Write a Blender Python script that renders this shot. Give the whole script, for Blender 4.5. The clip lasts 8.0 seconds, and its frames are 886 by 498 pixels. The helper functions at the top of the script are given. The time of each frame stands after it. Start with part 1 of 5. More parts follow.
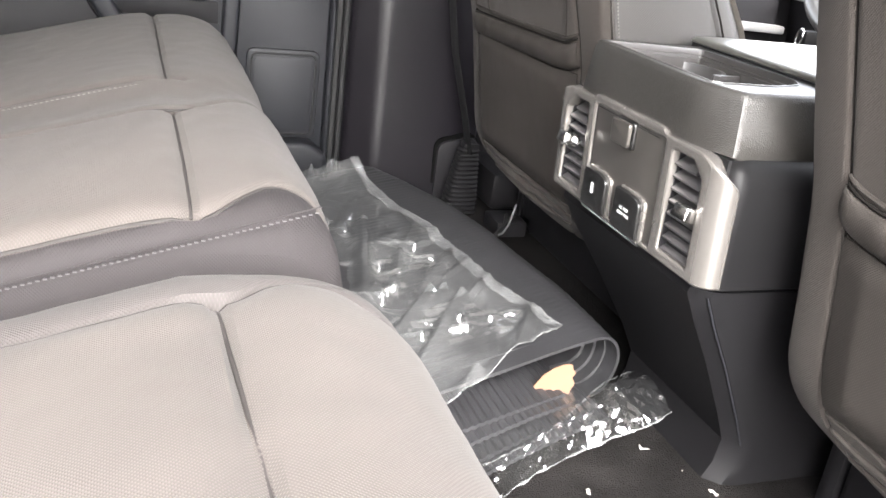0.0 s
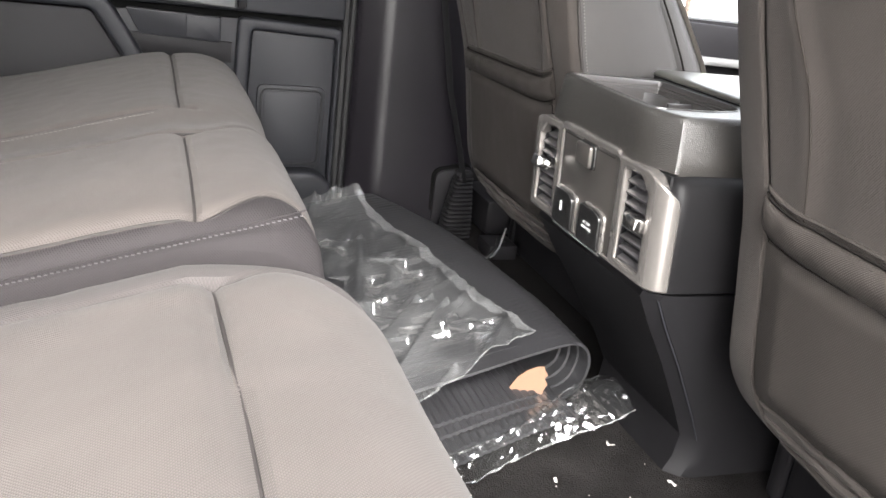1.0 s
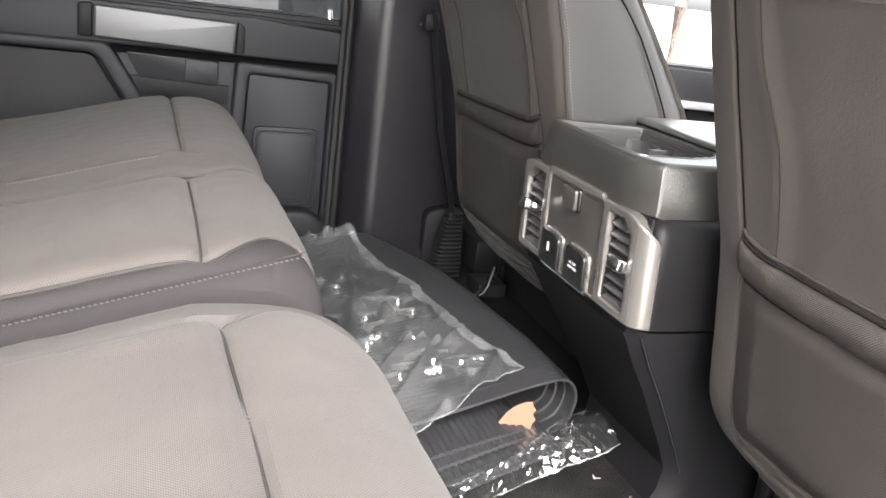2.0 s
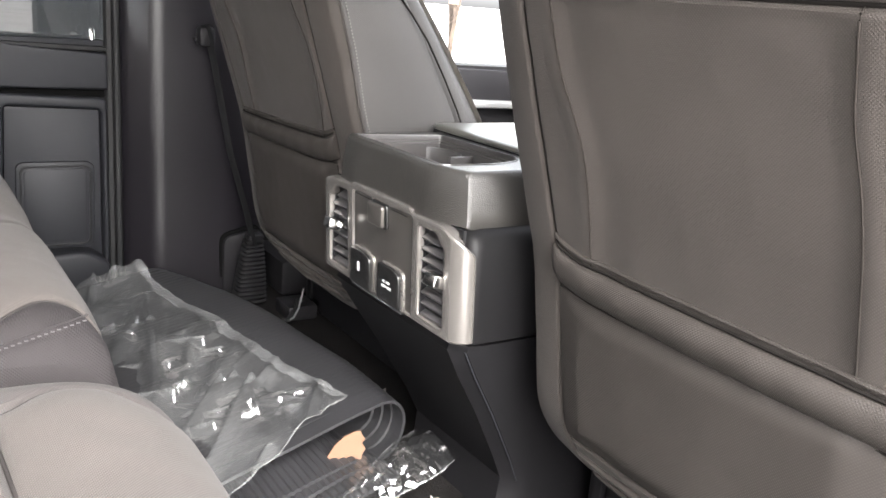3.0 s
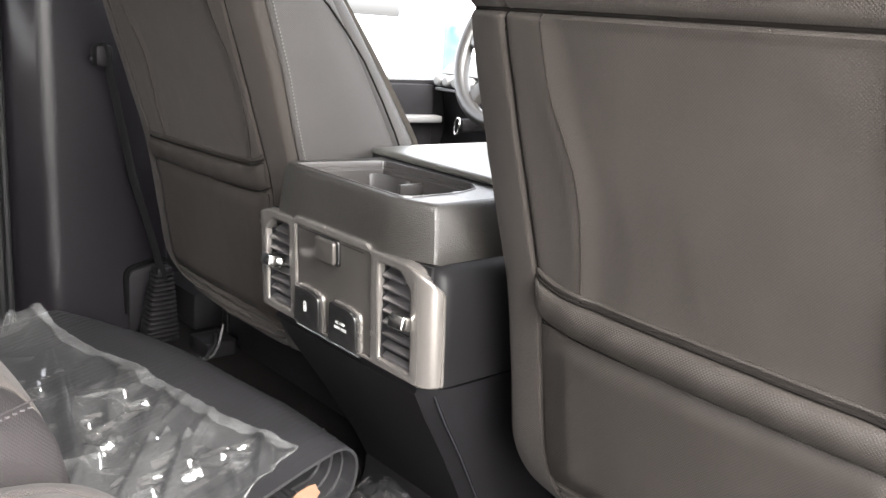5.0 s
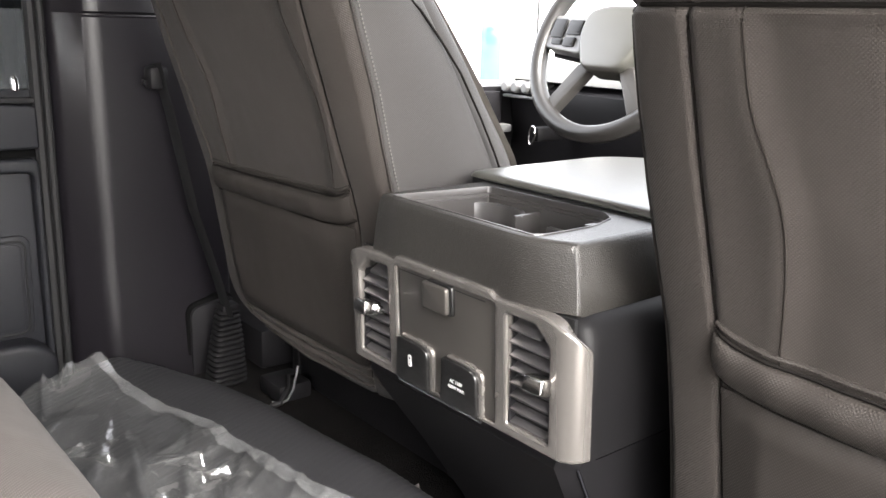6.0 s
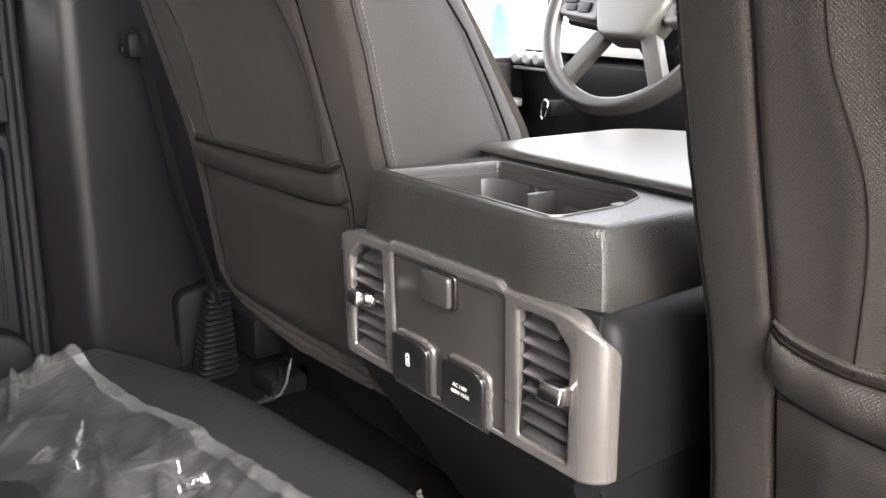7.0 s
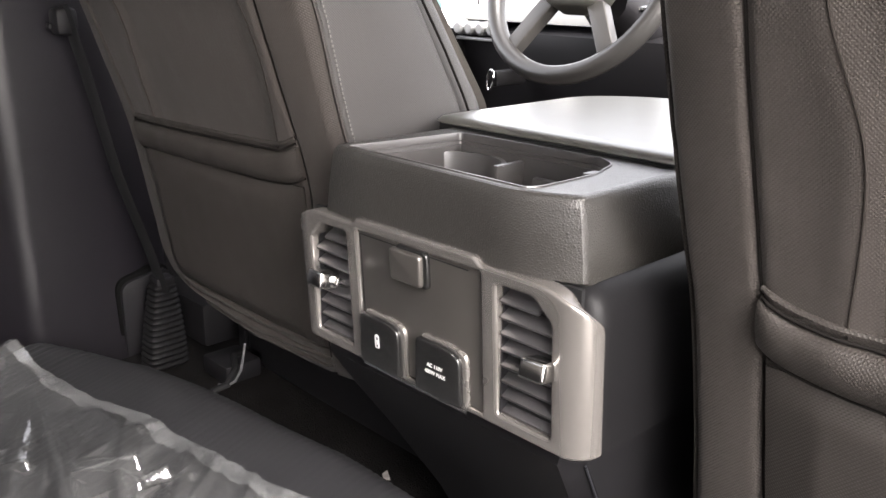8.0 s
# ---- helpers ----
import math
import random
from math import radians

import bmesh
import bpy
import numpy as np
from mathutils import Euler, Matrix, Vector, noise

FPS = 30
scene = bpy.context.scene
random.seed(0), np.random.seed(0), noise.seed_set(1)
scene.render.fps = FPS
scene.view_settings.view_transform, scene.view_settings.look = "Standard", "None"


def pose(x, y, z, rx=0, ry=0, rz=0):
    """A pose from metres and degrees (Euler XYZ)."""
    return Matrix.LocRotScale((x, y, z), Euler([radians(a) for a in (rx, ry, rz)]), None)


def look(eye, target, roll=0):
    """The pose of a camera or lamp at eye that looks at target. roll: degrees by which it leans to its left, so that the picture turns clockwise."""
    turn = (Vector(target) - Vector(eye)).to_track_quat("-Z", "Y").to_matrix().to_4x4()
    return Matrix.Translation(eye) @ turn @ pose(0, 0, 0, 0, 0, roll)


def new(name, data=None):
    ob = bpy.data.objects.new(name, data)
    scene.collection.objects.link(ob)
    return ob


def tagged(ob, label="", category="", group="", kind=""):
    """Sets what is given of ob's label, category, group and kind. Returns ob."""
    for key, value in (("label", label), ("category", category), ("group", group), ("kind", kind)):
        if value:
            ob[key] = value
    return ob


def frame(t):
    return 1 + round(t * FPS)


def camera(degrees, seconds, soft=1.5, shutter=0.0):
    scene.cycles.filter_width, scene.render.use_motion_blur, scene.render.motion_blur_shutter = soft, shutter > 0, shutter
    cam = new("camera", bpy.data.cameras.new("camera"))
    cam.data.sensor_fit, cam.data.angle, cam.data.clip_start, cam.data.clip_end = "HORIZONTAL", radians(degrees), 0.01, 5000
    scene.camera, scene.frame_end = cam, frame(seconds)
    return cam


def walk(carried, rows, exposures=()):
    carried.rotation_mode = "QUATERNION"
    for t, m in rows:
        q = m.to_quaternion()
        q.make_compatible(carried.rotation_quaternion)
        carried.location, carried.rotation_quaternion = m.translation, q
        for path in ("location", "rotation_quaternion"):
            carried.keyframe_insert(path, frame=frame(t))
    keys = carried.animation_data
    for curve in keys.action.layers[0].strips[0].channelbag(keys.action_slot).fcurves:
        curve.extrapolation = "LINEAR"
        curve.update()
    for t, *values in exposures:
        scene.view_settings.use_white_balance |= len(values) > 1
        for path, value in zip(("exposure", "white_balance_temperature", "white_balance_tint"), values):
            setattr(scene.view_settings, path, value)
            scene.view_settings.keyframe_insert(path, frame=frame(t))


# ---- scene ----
cam = camera(53.8, 8.0)
EXPOSURES = [(0, 4.76, 6500, 10), (0.5, 4.53, 6500, 10), (1, 4.28, 6500, 10), (2.5, 4.3, 6500, 10), (4.2, 4.3, 6550, 10), (5.5, 4.24, 6600, 10), (8, 4.12, 6700, 13)]
PATH = [
    (0, (0.775, -0.504, 0.566), (-0.945, 0.185, -0.188), 7.7),
    (0.5, (0.835, -0.492, 0.572), (-0.893, 0.198, -0.163), 7.5),
    (1, (0.892, -0.499, 0.578), (-0.875, 0.151, -0.096), 7.2),
    (1.2, (0.904, -0.5, 0.581), (-0.878, 0.138, -0.066), 7.0),
    (2.3, (0.928, -0.521, 0.596), (-0.856, 0.197, 0.047), 7.4),
    (2.5, (0.922, -0.519, 0.595), (-0.836, 0.274, 0.066), 7.1),
    (3, (0.87, -0.499, 0.6), (-0.727, 0.577, 0.061), 4.9),
    (3.5, (0.837, -0.502, 0.598), (-0.659, 0.713, 0.062), 3.4),
    (4, (0.816, -0.5, 0.592), (-0.63, 0.769, 0.044), 4.2),
    (4.2, (0.81, -0.497, 0.591), (-0.625, 0.786, 0.046), 4.5),
    (5.3, (0.713, -0.535, 0.618), (-0.723, 0.774, 0.144), 4.1),
    (5.5, (0.672, -0.534, 0.623), (-0.768, 0.778, 0.172), 3.6),
    (6, (0.593, -0.498, 0.605), (-0.895, 0.738, 0.098), 1.7),
    (6.5, (0.548, -0.456, 0.591), (-0.941, 0.754, 0.025), 1.1),
    (7, (0.515, -0.425, 0.579), (-0.978, 0.788, 0.03), 1.5),
    (7.5, (0.492, -0.424, 0.569), (-0.945, 0.831, -0.031), 1.3),
    (8, (0.48, -0.429, 0.573), (-0.904, 0.882, -0.029), 0.6),
]
walk(cam, [(t, look(eye, target, roll)) for t, eye, target, roll in PATH], EXPOSURES)

# ---- light ----
world = bpy.data.worlds.new("sky")
scene.world = world
world.use_nodes = True
wn = world.node_tree.nodes
wl = world.node_tree.links
sky = wn.new("ShaderNodeTexSky")
sky.sky_type = "NISHITA"
sky.sun_disc = False
sky.sun_elevation = radians(42)
sky.sun_rotation = radians(102)
sky.dust_density = 5.0
sky.air_density = 0.7
sky.ozone_density = 0.6
cloud = wn.new("ShaderNodeHueSaturation")
cloud.inputs["Saturation"].default_value = 0.2
wl.new(sky.outputs["Color"], cloud.inputs["Color"])
wl.new(cloud.outputs["Color"], wn["Background"].inputs["Color"])
wn["Background"].inputs["Strength"].default_value = 0.15
sun_data = bpy.data.lights.new("sun", "SUN")
sun_data.energy = 0.15
sun_data.angle = radians(60)
sun_data.color = (1.0, 0.985, 0.965)
sun = new("sun", sun_data)
sun.matrix_world = look((14.5, -3.1, 13.4), (0, 0, 0))

# ---- materials ----


def material(name, base, rough=0.5, metal=0.0, vary=0.12, vary_scale=6.0, grain=(), weave=0.0, weave_gain=0.0, sheen=0.0, rough_vary=0.1, coat=0.0, spec=0.5, plane="back"):
    """A procedural surface. grain: rows of (kind, scale, strength, distance); weave: thread spacing in metres."""
    m = bpy.data.materials.new(name)
    m.use_nodes = True
    nt = m.node_tree
    n, l = nt.nodes, nt.links
    p = n["Principled BSDF"]
    p.inputs["Metallic"].default_value = metal
    p.inputs["Sheen Weight"].default_value = sheen
    p.inputs["Specular IOR Level"].default_value = spec
    p.inputs["Coat Weight"].default_value = coat
    tc = n.new("ShaderNodeTexCoord")
    big = n.new("ShaderNodeTexNoise")
    big.inputs["Scale"].default_value = vary_scale
    big.inputs["Detail"].default_value = 6
    l.new(tc.outputs["Object"], big.inputs["Vector"])
    ramp = n.new("ShaderNodeMapRange")
    ramp.inputs["From Min"].default_value, ramp.inputs["From Max"].default_value = 0.3, 0.7
    ramp.inputs["To Min"].default_value, ramp.inputs["To Max"].default_value = 1 - vary, 1 + vary
    l.new(big.outputs["Fac"], ramp.inputs["Value"])
    tint = n.new("ShaderNodeVectorMath")
    tint.operation = "SCALE"
    tint.inputs[0].default_value = base
    l.new(ramp.outputs["Result"], tint.inputs["Scale"])
    colour = tint.outputs["Vector"]
    rr = n.new("ShaderNodeMapRange")
    rr.inputs["To Min"].default_value, rr.inputs["To Max"].default_value = rough - rough_vary / 2, rough + rough_vary / 2
    l.new(big.outputs["Fac"], rr.inputs["Value"])
    l.new(rr.outputs["Result"], p.inputs["Roughness"])
    normal = None

    def bump(height, strength, distance):
        nonlocal normal
        b = n.new("ShaderNodeBump")
        b.inputs["Strength"].default_value, b.inputs["Distance"].default_value = strength, distance
        l.new(height, b.inputs["Height"])
        if normal:
            l.new(normal, b.inputs["Normal"])
        normal = b.outputs["Normal"]

    for kind, scale, strength, distance in grain:
        if kind == "cells":
            g = n.new("ShaderNodeTexVoronoi")
            g.feature = "DISTANCE_TO_EDGE"
            out = g.outputs["Distance"]
        else:
            g = n.new("ShaderNodeTexNoise")
            g.inputs["Detail"].default_value = 4
            out = g.outputs["Fac"]
        g.inputs["Scale"].default_value = scale
        l.new(tc.outputs["Object"], g.inputs["Vector"])
        bump(out, strength, distance)
    if weave:
        turn = n.new("ShaderNodeMapping")
        turn.inputs["Rotation"].default_value = (0, 0.785, 0) if plane == "back" else (0.785, 0, 0) if plane == "side" else (0, 0, 0.785)
        l.new(tc.outputs["Object"], turn.inputs["Vector"])
        waves = []
        for axis in {"back": "XZ", "side": "YZ", "seat": "XY"}[plane]:
            w = n.new("ShaderNodeTexWave")
            w.bands_direction = axis
            w.inputs["Scale"].default_value = 0.314 / weave
            w.inputs["Distortion"].default_value = 0.6
            w.inputs["Detail"].default_value = 1
            l.new(turn.outputs["Vector"], w.inputs["Vector"])
            waves.append(w.outputs["Fac"])
        mul = n.new("ShaderNodeMath")
        mul.operation = "MULTIPLY"
        l.new(waves[0], mul.inputs[0])
        l.new(waves[1], mul.inputs[1])
        bump(mul.outputs["Value"], 0.42, weave * 0.33)
        gain = n.new("ShaderNodeMapRange")
        gain.inputs["To Min"].default_value, gain.inputs["To Max"].default_value = 1 - weave_gain, 1 + weave_gain
        l.new(mul.outputs["Value"], gain.inputs["Value"])
        thread = n.new("ShaderNodeVectorMath")
        thread.operation = "SCALE"
        l.new(colour, thread.inputs[0])
        l.new(gain.outputs["Result"], thread.inputs["Scale"])
        colour = thread.outputs["Vector"]
    l.new(colour, p.inputs["Base Color"])
    if normal:
        l.new(normal, p.inputs["Normal"])
    return m


def film_material(name, tint, gloss, haze_low, haze_high):
    """Thin hazy polythene: mostly see-through, milky where it is doubled, with a mirror-like sheen."""
    m = bpy.data.materials.new(name)
    m.use_nodes = True
    n, l = m.node_tree.nodes, m.node_tree.links
    n.remove(n["Principled BSDF"])
    clear, shine, mix = n.new("ShaderNodeBsdfTransparent"), n.new("ShaderNodeBsdfGlossy"), n.new("ShaderNodeMixShader")
    milk, both = n.new("ShaderNodeBsdfDiffuse"), n.new("ShaderNodeMixShader")
    milk.inputs["Color"].default_value = (0.77, 0.78, 0.78, 1)
    clear.inputs["Color"].default_value = (*tint, 1)
    shine.inputs["Roughness"].default_value = 0.1
    fres, tc, wrinkle, b = n.new("ShaderNodeLayerWeight"), n.new("ShaderNodeTexCoord"), n.new("ShaderNodeTexNoise"), n.new("ShaderNodeBump")
    haze, amount = n.new("ShaderNodeTexNoise"), n.new("ShaderNodeMapRange")
    haze.inputs["Scale"].default_value = 9
    haze.inputs["Detail"].default_value = 5
    haze.inputs["Distortion"].default_value = 1.5
    amount.inputs["From Min"].default_value, amount.inputs["From Max"].default_value = 0.3, 0.8
    amount.inputs["To Min"].default_value, amount.inputs["To Max"].default_value = haze_low, haze_high
    r0 = ((gloss - 1) / (gloss + 1)) ** 2
    power, share = n.new("ShaderNodeMath"), n.new("ShaderNodeMapRange")
    power.operation = "POWER"
    power.inputs[1].default_value = 4.0
    share.inputs["To Min"].default_value, share.inputs["To Max"].default_value = r0, 0.85
    l.new(fres.outputs["Facing"], power.inputs[0])
    l.new(power.outputs["Value"], share.inputs["Value"])
    wrinkle.inputs["Scale"].default_value = 55
    wrinkle.inputs["Detail"].default_value = 3
    b.inputs["Strength"].default_value, b.inputs["Distance"].default_value = 0.4, 0.003
    l.new(tc.outputs["Object"], wrinkle.inputs["Vector"])
    l.new(tc.outputs["Object"], haze.inputs["Vector"])
    l.new(haze.outputs["Fac"], amount.inputs["Value"])
    l.new(wrinkle.outputs["Fac"], b.inputs["Height"])
    l.new(b.outputs["Normal"], shine.inputs["Normal"])
    l.new(b.outputs["Normal"], fres.inputs["Normal"])
    l.new(amount.outputs["Result"], both.inputs["Fac"])
    l.new(clear.outputs["BSDF"], both.inputs[1])
    l.new(milk.outputs["BSDF"], both.inputs[2])
    l.new(share.outputs["Result"], mix.inputs["Fac"])
    l.new(both.outputs["Shader"], mix.inputs[1])
    l.new(shine.outputs["BSDF"], mix.inputs[2])
    l.new(mix.outputs["Shader"], n["Material Output"].inputs["Surface"])
    return m


def glass_material(name, tint):
    m = bpy.data.materials.new(name)
    m.use_nodes = True
    p = m.node_tree.nodes["Principled BSDF"]
    p.inputs["Base Color"].default_value = (*tint, 1)
    p.inputs["Transmission Weight"].default_value = 1.0
    p.inputs["Roughness"].default_value = 0.0
    p.inputs["IOR"].default_value = 1.45
    return m


CLOTH_SEAT = material("greige_woven_cloth", (0.041, 0.0353, 0.032), 0.85, vary=0.09, vary_scale=11, grain=(("noise", 240, 0.15, 0.0015),), weave=0.0017, weave_gain=0.24, sheen=0.03, spec=0.3, plane="seat")
CLOTH_PLAIN = material("greige_knit_cloth", (0.25, 0.225, 0.2), 0.8, vary=0.07, vary_scale=7, grain=(("noise", 90, 0.15, 0.002),), weave=0.0016, weave_gain=0.12, sheen=0.15)
# greyer side cloth; its base also holds the shade between the cushions
CLOTH_SIDE = material("shaded_grey_ribbed_cloth", (0.0114, 0.0094, 0.0099), 0.85, vary=0.08, weave=0.0018, weave_gain=0.2, sheen=0.0, spec=0.3, plane="side")
CLOTH_BACK = material("brown_grey_seat_cloth", (0.032, 0.0268, 0.0236), 0.7, vary=0.07, vary_scale=8, grain=(("noise", 260, 0.3, 0.0015),), weave=0.0018, weave_gain=0.14, sheen=0.03, spec=0.3)
VINYL_BACK = material("brown_grey_soft_vinyl", (0.0245, 0.021, 0.0187), 0.58, vary=0.06, vary_scale=7, grain=(("noise", 400, 0.12, 0.001),), weave=0.002, weave_gain=0.18, spec=0.3)
VINYL_SIDE = material("warm_grey_panel_cloth", (0.04, 0.0375, 0.036), 0.6, vary=0.06, weave=0.0016, weave_gain=0.12, spec=0.3, plane="side")
SEAM_DARK = material("dark_seam_thread", (0.008, 0.007, 0.0065), 0.9, vary=0.1, spec=0.05)
CLOTH_EDGE = material("plum_grey_border_cloth", (0.034, 0.03, 0.0288), 0.85, vary=0.07, vary_scale=11, grain=(("noise", 240, 0.15, 0.0015),), weave=0.0018, weave_gain=0.22, sheen=0.02, spec=0.3, plane="seat")
FOLD_SHADE = material("fold_shade_cord", (0.016, 0.0135, 0.012), 0.9, vary=0.1, spec=0.1)
SEAM_SOFT = material("crease_shade_cord", (0.013, 0.011, 0.0105), 0.8, vary=0.15, vary_scale=30, spec=0.3)
TRAY = material("smooth_dark_tray_plastic", (0.042, 0.039, 0.038), 0.32, vary=0.08, grain=(("noise", 1200, 0.1, 0.0004),))
THREAD_GREY = material("grey_stitch_thread", (0.095, 0.088, 0.082), 0.7, vary=0.1)
THREAD = material("pale_stitch_thread", (0.042, 0.039, 0.041), 0.7, vary=0.1)
TRIM = material("charcoal_moulded_plastic", (0.005, 0.0048, 0.0053), 0.46, vary=0.12, vary_scale=5, grain=(("noise", 900, 0.25, 0.0006),), spec=0.12)
TRIM_PILLAR = material("dark_plum_grey_plastic", (0.0062, 0.0055, 0.0069), 0.32, vary=0.12, vary_scale=5, grain=(("noise", 900, 0.2, 0.0006),), spec=0.27)
TRIM_DOOR = material("slate_grey_door_plastic", (0.0098, 0.0102, 0.0124), 0.52, vary=0.1, vary_scale=5, grain=(("noise", 800, 0.25, 0.0006),), spec=0.2)
# console black, set extra dark for the passenger seat's shade on its side
TRIM_CONSOLE = material("black_grained_plastic", (0.005, 0.0048, 0.0052), 0.48, vary=0.12, vary_scale=5, grain=(("noise", 900, 0.25, 0.0006),), spec=0.12)
TRIM_DARK = material("black_plastic", (0.009, 0.0086, 0.0095), 0.5, vary=0.15, grain=(("noise", 700, 0.2, 0.0006),), spec=0.1)
GAP = material("joint_and_shadow_black", (0.003, 0.003, 0.003), 0.9, vary=0.1, spec=0.02)
RUBBER = material("black_rubber", (0.009, 0.009, 0.0095), 0.6, vary=0.15, spec=0.2)
LEATHERETTE = material("black_grained_leatherette", (0.02, 0.0185, 0.0168), 0.36, vary=0.15, vary_scale=9, grain=(("cells", 500, 0.5, 0.0011), ("noise", 320, 0.2, 0.0008)), spec=0.6)
# paler than the grained leatherette: windscreen glare is partly in this base
LID = material("smooth_leatherette_with_glare", (0.066, 0.065, 0.057), 0.34, vary=0.08, vary_scale=9, grain=(("cells", 700, 0.1, 0.0004),), spec=0.9)
SATIN = material("satin_grey_metallic_paint", (0.195, 0.182, 0.171), 0.27, metal=0.72, vary=0.04, vary_scale=12, rough_vary=0.03)
SATIN_SHADED = material("shaded_satin_metallic_paint", (0.1, 0.092, 0.085), 0.3, metal=0.7, vary=0.05, vary_scale=12, rough_vary=0.03)
SILVER_DULL = material("dull_silver_trim_paint", (0.065, 0.066, 0.067), 0.45, metal=0.5, vary=0.05, rough_vary=0.06)
SILVER = material("silver_trim_paint", (0.22, 0.22, 0.22), 0.42, metal=0.5, vary=0.05, rough_vary=0.06)
CHROME = material("bright_chrome", (0.55, 0.545, 0.535), 0.2, metal=1.0, vary=0.03, rough_vary=0.05)
GLOSS = material("gloss_black_plastic", (0.0075, 0.0073, 0.0073), 0.24, vary=0.1, rough_vary=0.08)
PRINT = material("white_printed_ink", (0.4, 0.4, 0.395), 0.6, vary=0.03)
CARPET = material("black_carpet", (0.009, 0.0082, 0.008), 0.95, vary=0.5, vary_scale=14, grain=(("noise", 450, 1.0, 0.004), ("noise", 90, 0.5, 0.004)), spec=0.05)
MAT_RUBBER = material("dark_grey_rubber_mat", (0.0138, 0.0136, 0.015), 0.5, vary=0.15, vary_scale=12, grain=(("noise", 500, 0.2, 0.0008),))
CARD = material("tan_cardboard", (0.105, 0.054, 0.03), 0.75, vary=0.1, vary_scale=20)
DEBRIS = material("pale_paper_scrap", (0.27, 0.255, 0.24), 0.8, vary=0.1)
HEADLINER = material("grey_headliner_cloth", (0.42, 0.4, 0.38), 0.9, vary=0.06)
FILM = film_material("hazy_plastic_film", (0.955, 0.965, 0.965), 2.0, 0.012, 0.075)
FILM_CLEAR = film_material("clear_plastic_film", (0.97, 0.975, 0.975), 2.0, 0.0, 0.015)
FILM_HEM = film_material("doubled_plastic_film", (0.95, 0.96, 0.96), 1.9, 0.02, 0.14)
SLAT = material("charcoal_louvre_plastic", (0.036, 0.034, 0.035), 0.4, vary=0.1)
TINTED = glass_material("tinted_window_glass", (0.012, 0.013, 0.014))
CLEAR = glass_material("clear_window_glass", (0.85, 0.87, 0.87))
CONCRETE = material("pale_concrete_paving", (0.42, 0.41, 0.39), 0.85, vary=0.18, vary_scale=0.8, grain=(("noise", 60, 0.3, 0.004),))
BARK = material("grey_brown_bark", (0.12, 0.09, 0.07), 0.9, vary=0.3, vary_scale=10, grain=(("noise", 25, 0.8, 0.02),))
LEAF = material("yellow_green_foliage", (0.1, 0.12, 0.03), 0.6, vary=0.4, vary_scale=3)
VAN_PAINT = material("white_vehicle_paint", (0.78, 0.78, 0.77), 0.3, vary=0.03, coat=0.3)
VAN_GLASS = material("dark_vehicle_glass", (0.03, 0.06, 0.065), 0.08, vary=0.1)
SPOKE = material("grey_spoke_paint", (0.06, 0.057, 0.054), 0.4, metal=0.4, vary=0.05)
WHEEL_LEATHER = material("black_wheel_leather", (0.024, 0.023, 0.022), 0.34, vary=0.1, grain=(("cells", 800, 0.2, 0.0005),))

# ---- mesh helpers ----
BASE = {}


def thing(name, base, label, category, group="", kind=""):
    """An Empty at the thing's base, which its parts hang under."""
    ob = new(name)
    ob.empty_display_size = 0.05
    ob.location = base
    BASE[ob] = Vector(base)
    return tagged(ob, label, category, group, kind)


def finish(bm, angle=0.6):
    bmesh.ops.recalc_face_normals(bm, faces=bm.faces)
    for f in bm.faces:
        f.smooth = True
    for e in bm.edges:
        e.smooth = not (len(e.link_faces) == 2 and e.calc_face_angle(0) > angle)


def part(name, bm, mat, parent, label="", angle=0.6):
    """A bmesh in world coordinates as one mesh under a thing or a part."""
    base = BASE[parent]
    finish(bm, angle)
    bmesh.ops.translate(bm, verts=bm.verts, vec=-base)
    me = bpy.data.meshes.new(name)
    bm.to_mesh(me)
    bm.free()
    me.materials.append(mat)
    ob = new(name, me)
    ob.parent = parent
    BASE[ob] = base
    return tagged(ob, label)


def solid(name, bm, mat, label, category, kind="", group="", base=(0, 0, 0), angle=0.6):
    """A thing or piece of the setting that is one mesh."""
    finish(bm, angle)
    bmesh.ops.translate(bm, verts=bm.verts, vec=-Vector(base))
    me = bpy.data.meshes.new(name)
    bm.to_mesh(me)
    bm.free()
    me.materials.append(mat)
    ob = new(name, me)
    ob.location = base
    BASE[ob] = Vector(base)
    return tagged(ob, label, category, group, kind)


def add(bm, verts, faces):
    vs = [bm.verts.new(v) for v in verts]
    for f in faces:
        bm.faces.new([vs[i] for i in f])
    return vs


def box(x0, x1, y0, y1, z0, z1, bevel=0.003, seg=2, into=None, m=None):
    bm = bmesh.new()
    bmesh.ops.create_cube(bm, size=1)
    for v in bm.verts:
        v.co = Vector(((x0 + x1) / 2 + v.co.x * (x1 - x0), (y0 + y1) / 2 + v.co.y * (y1 - y0), (z0 + z1) / 2 + v.co.z * (z1 - z0)))
    if bevel:
        bmesh.ops.bevel(bm, geom=bm.edges[:], offset=bevel, segments=seg, profile=0.5, affect="EDGES")
    if m is not None:
        bmesh.ops.transform(bm, matrix=m, verts=bm.verts)
    return merge(into, bm) if into else bm


def merge(a, b):
    me = bpy.data.meshes.new("joined")
    b.to_mesh(me)
    b.free()
    a.from_mesh(me)
    bpy.data.meshes.remove(me)
    return a


def loft(rings, closed=True, caps=True, into=None):
    """A skin over rings of equally many points."""
    bm = into or bmesh.new()
    rows = [[bm.verts.new(p) for p in r] for r in rings]
    k = len(rings[0])
    for a, b in zip(rows, rows[1:]):
        for i in range(k if closed else k - 1):
            j = (i + 1) % k
            bm.faces.new((a[i], a[j], b[j], b[i]))
    if caps and closed:
        bm.faces.new(rows[0][::-1])
        bm.faces.new(rows[-1])
    return bm


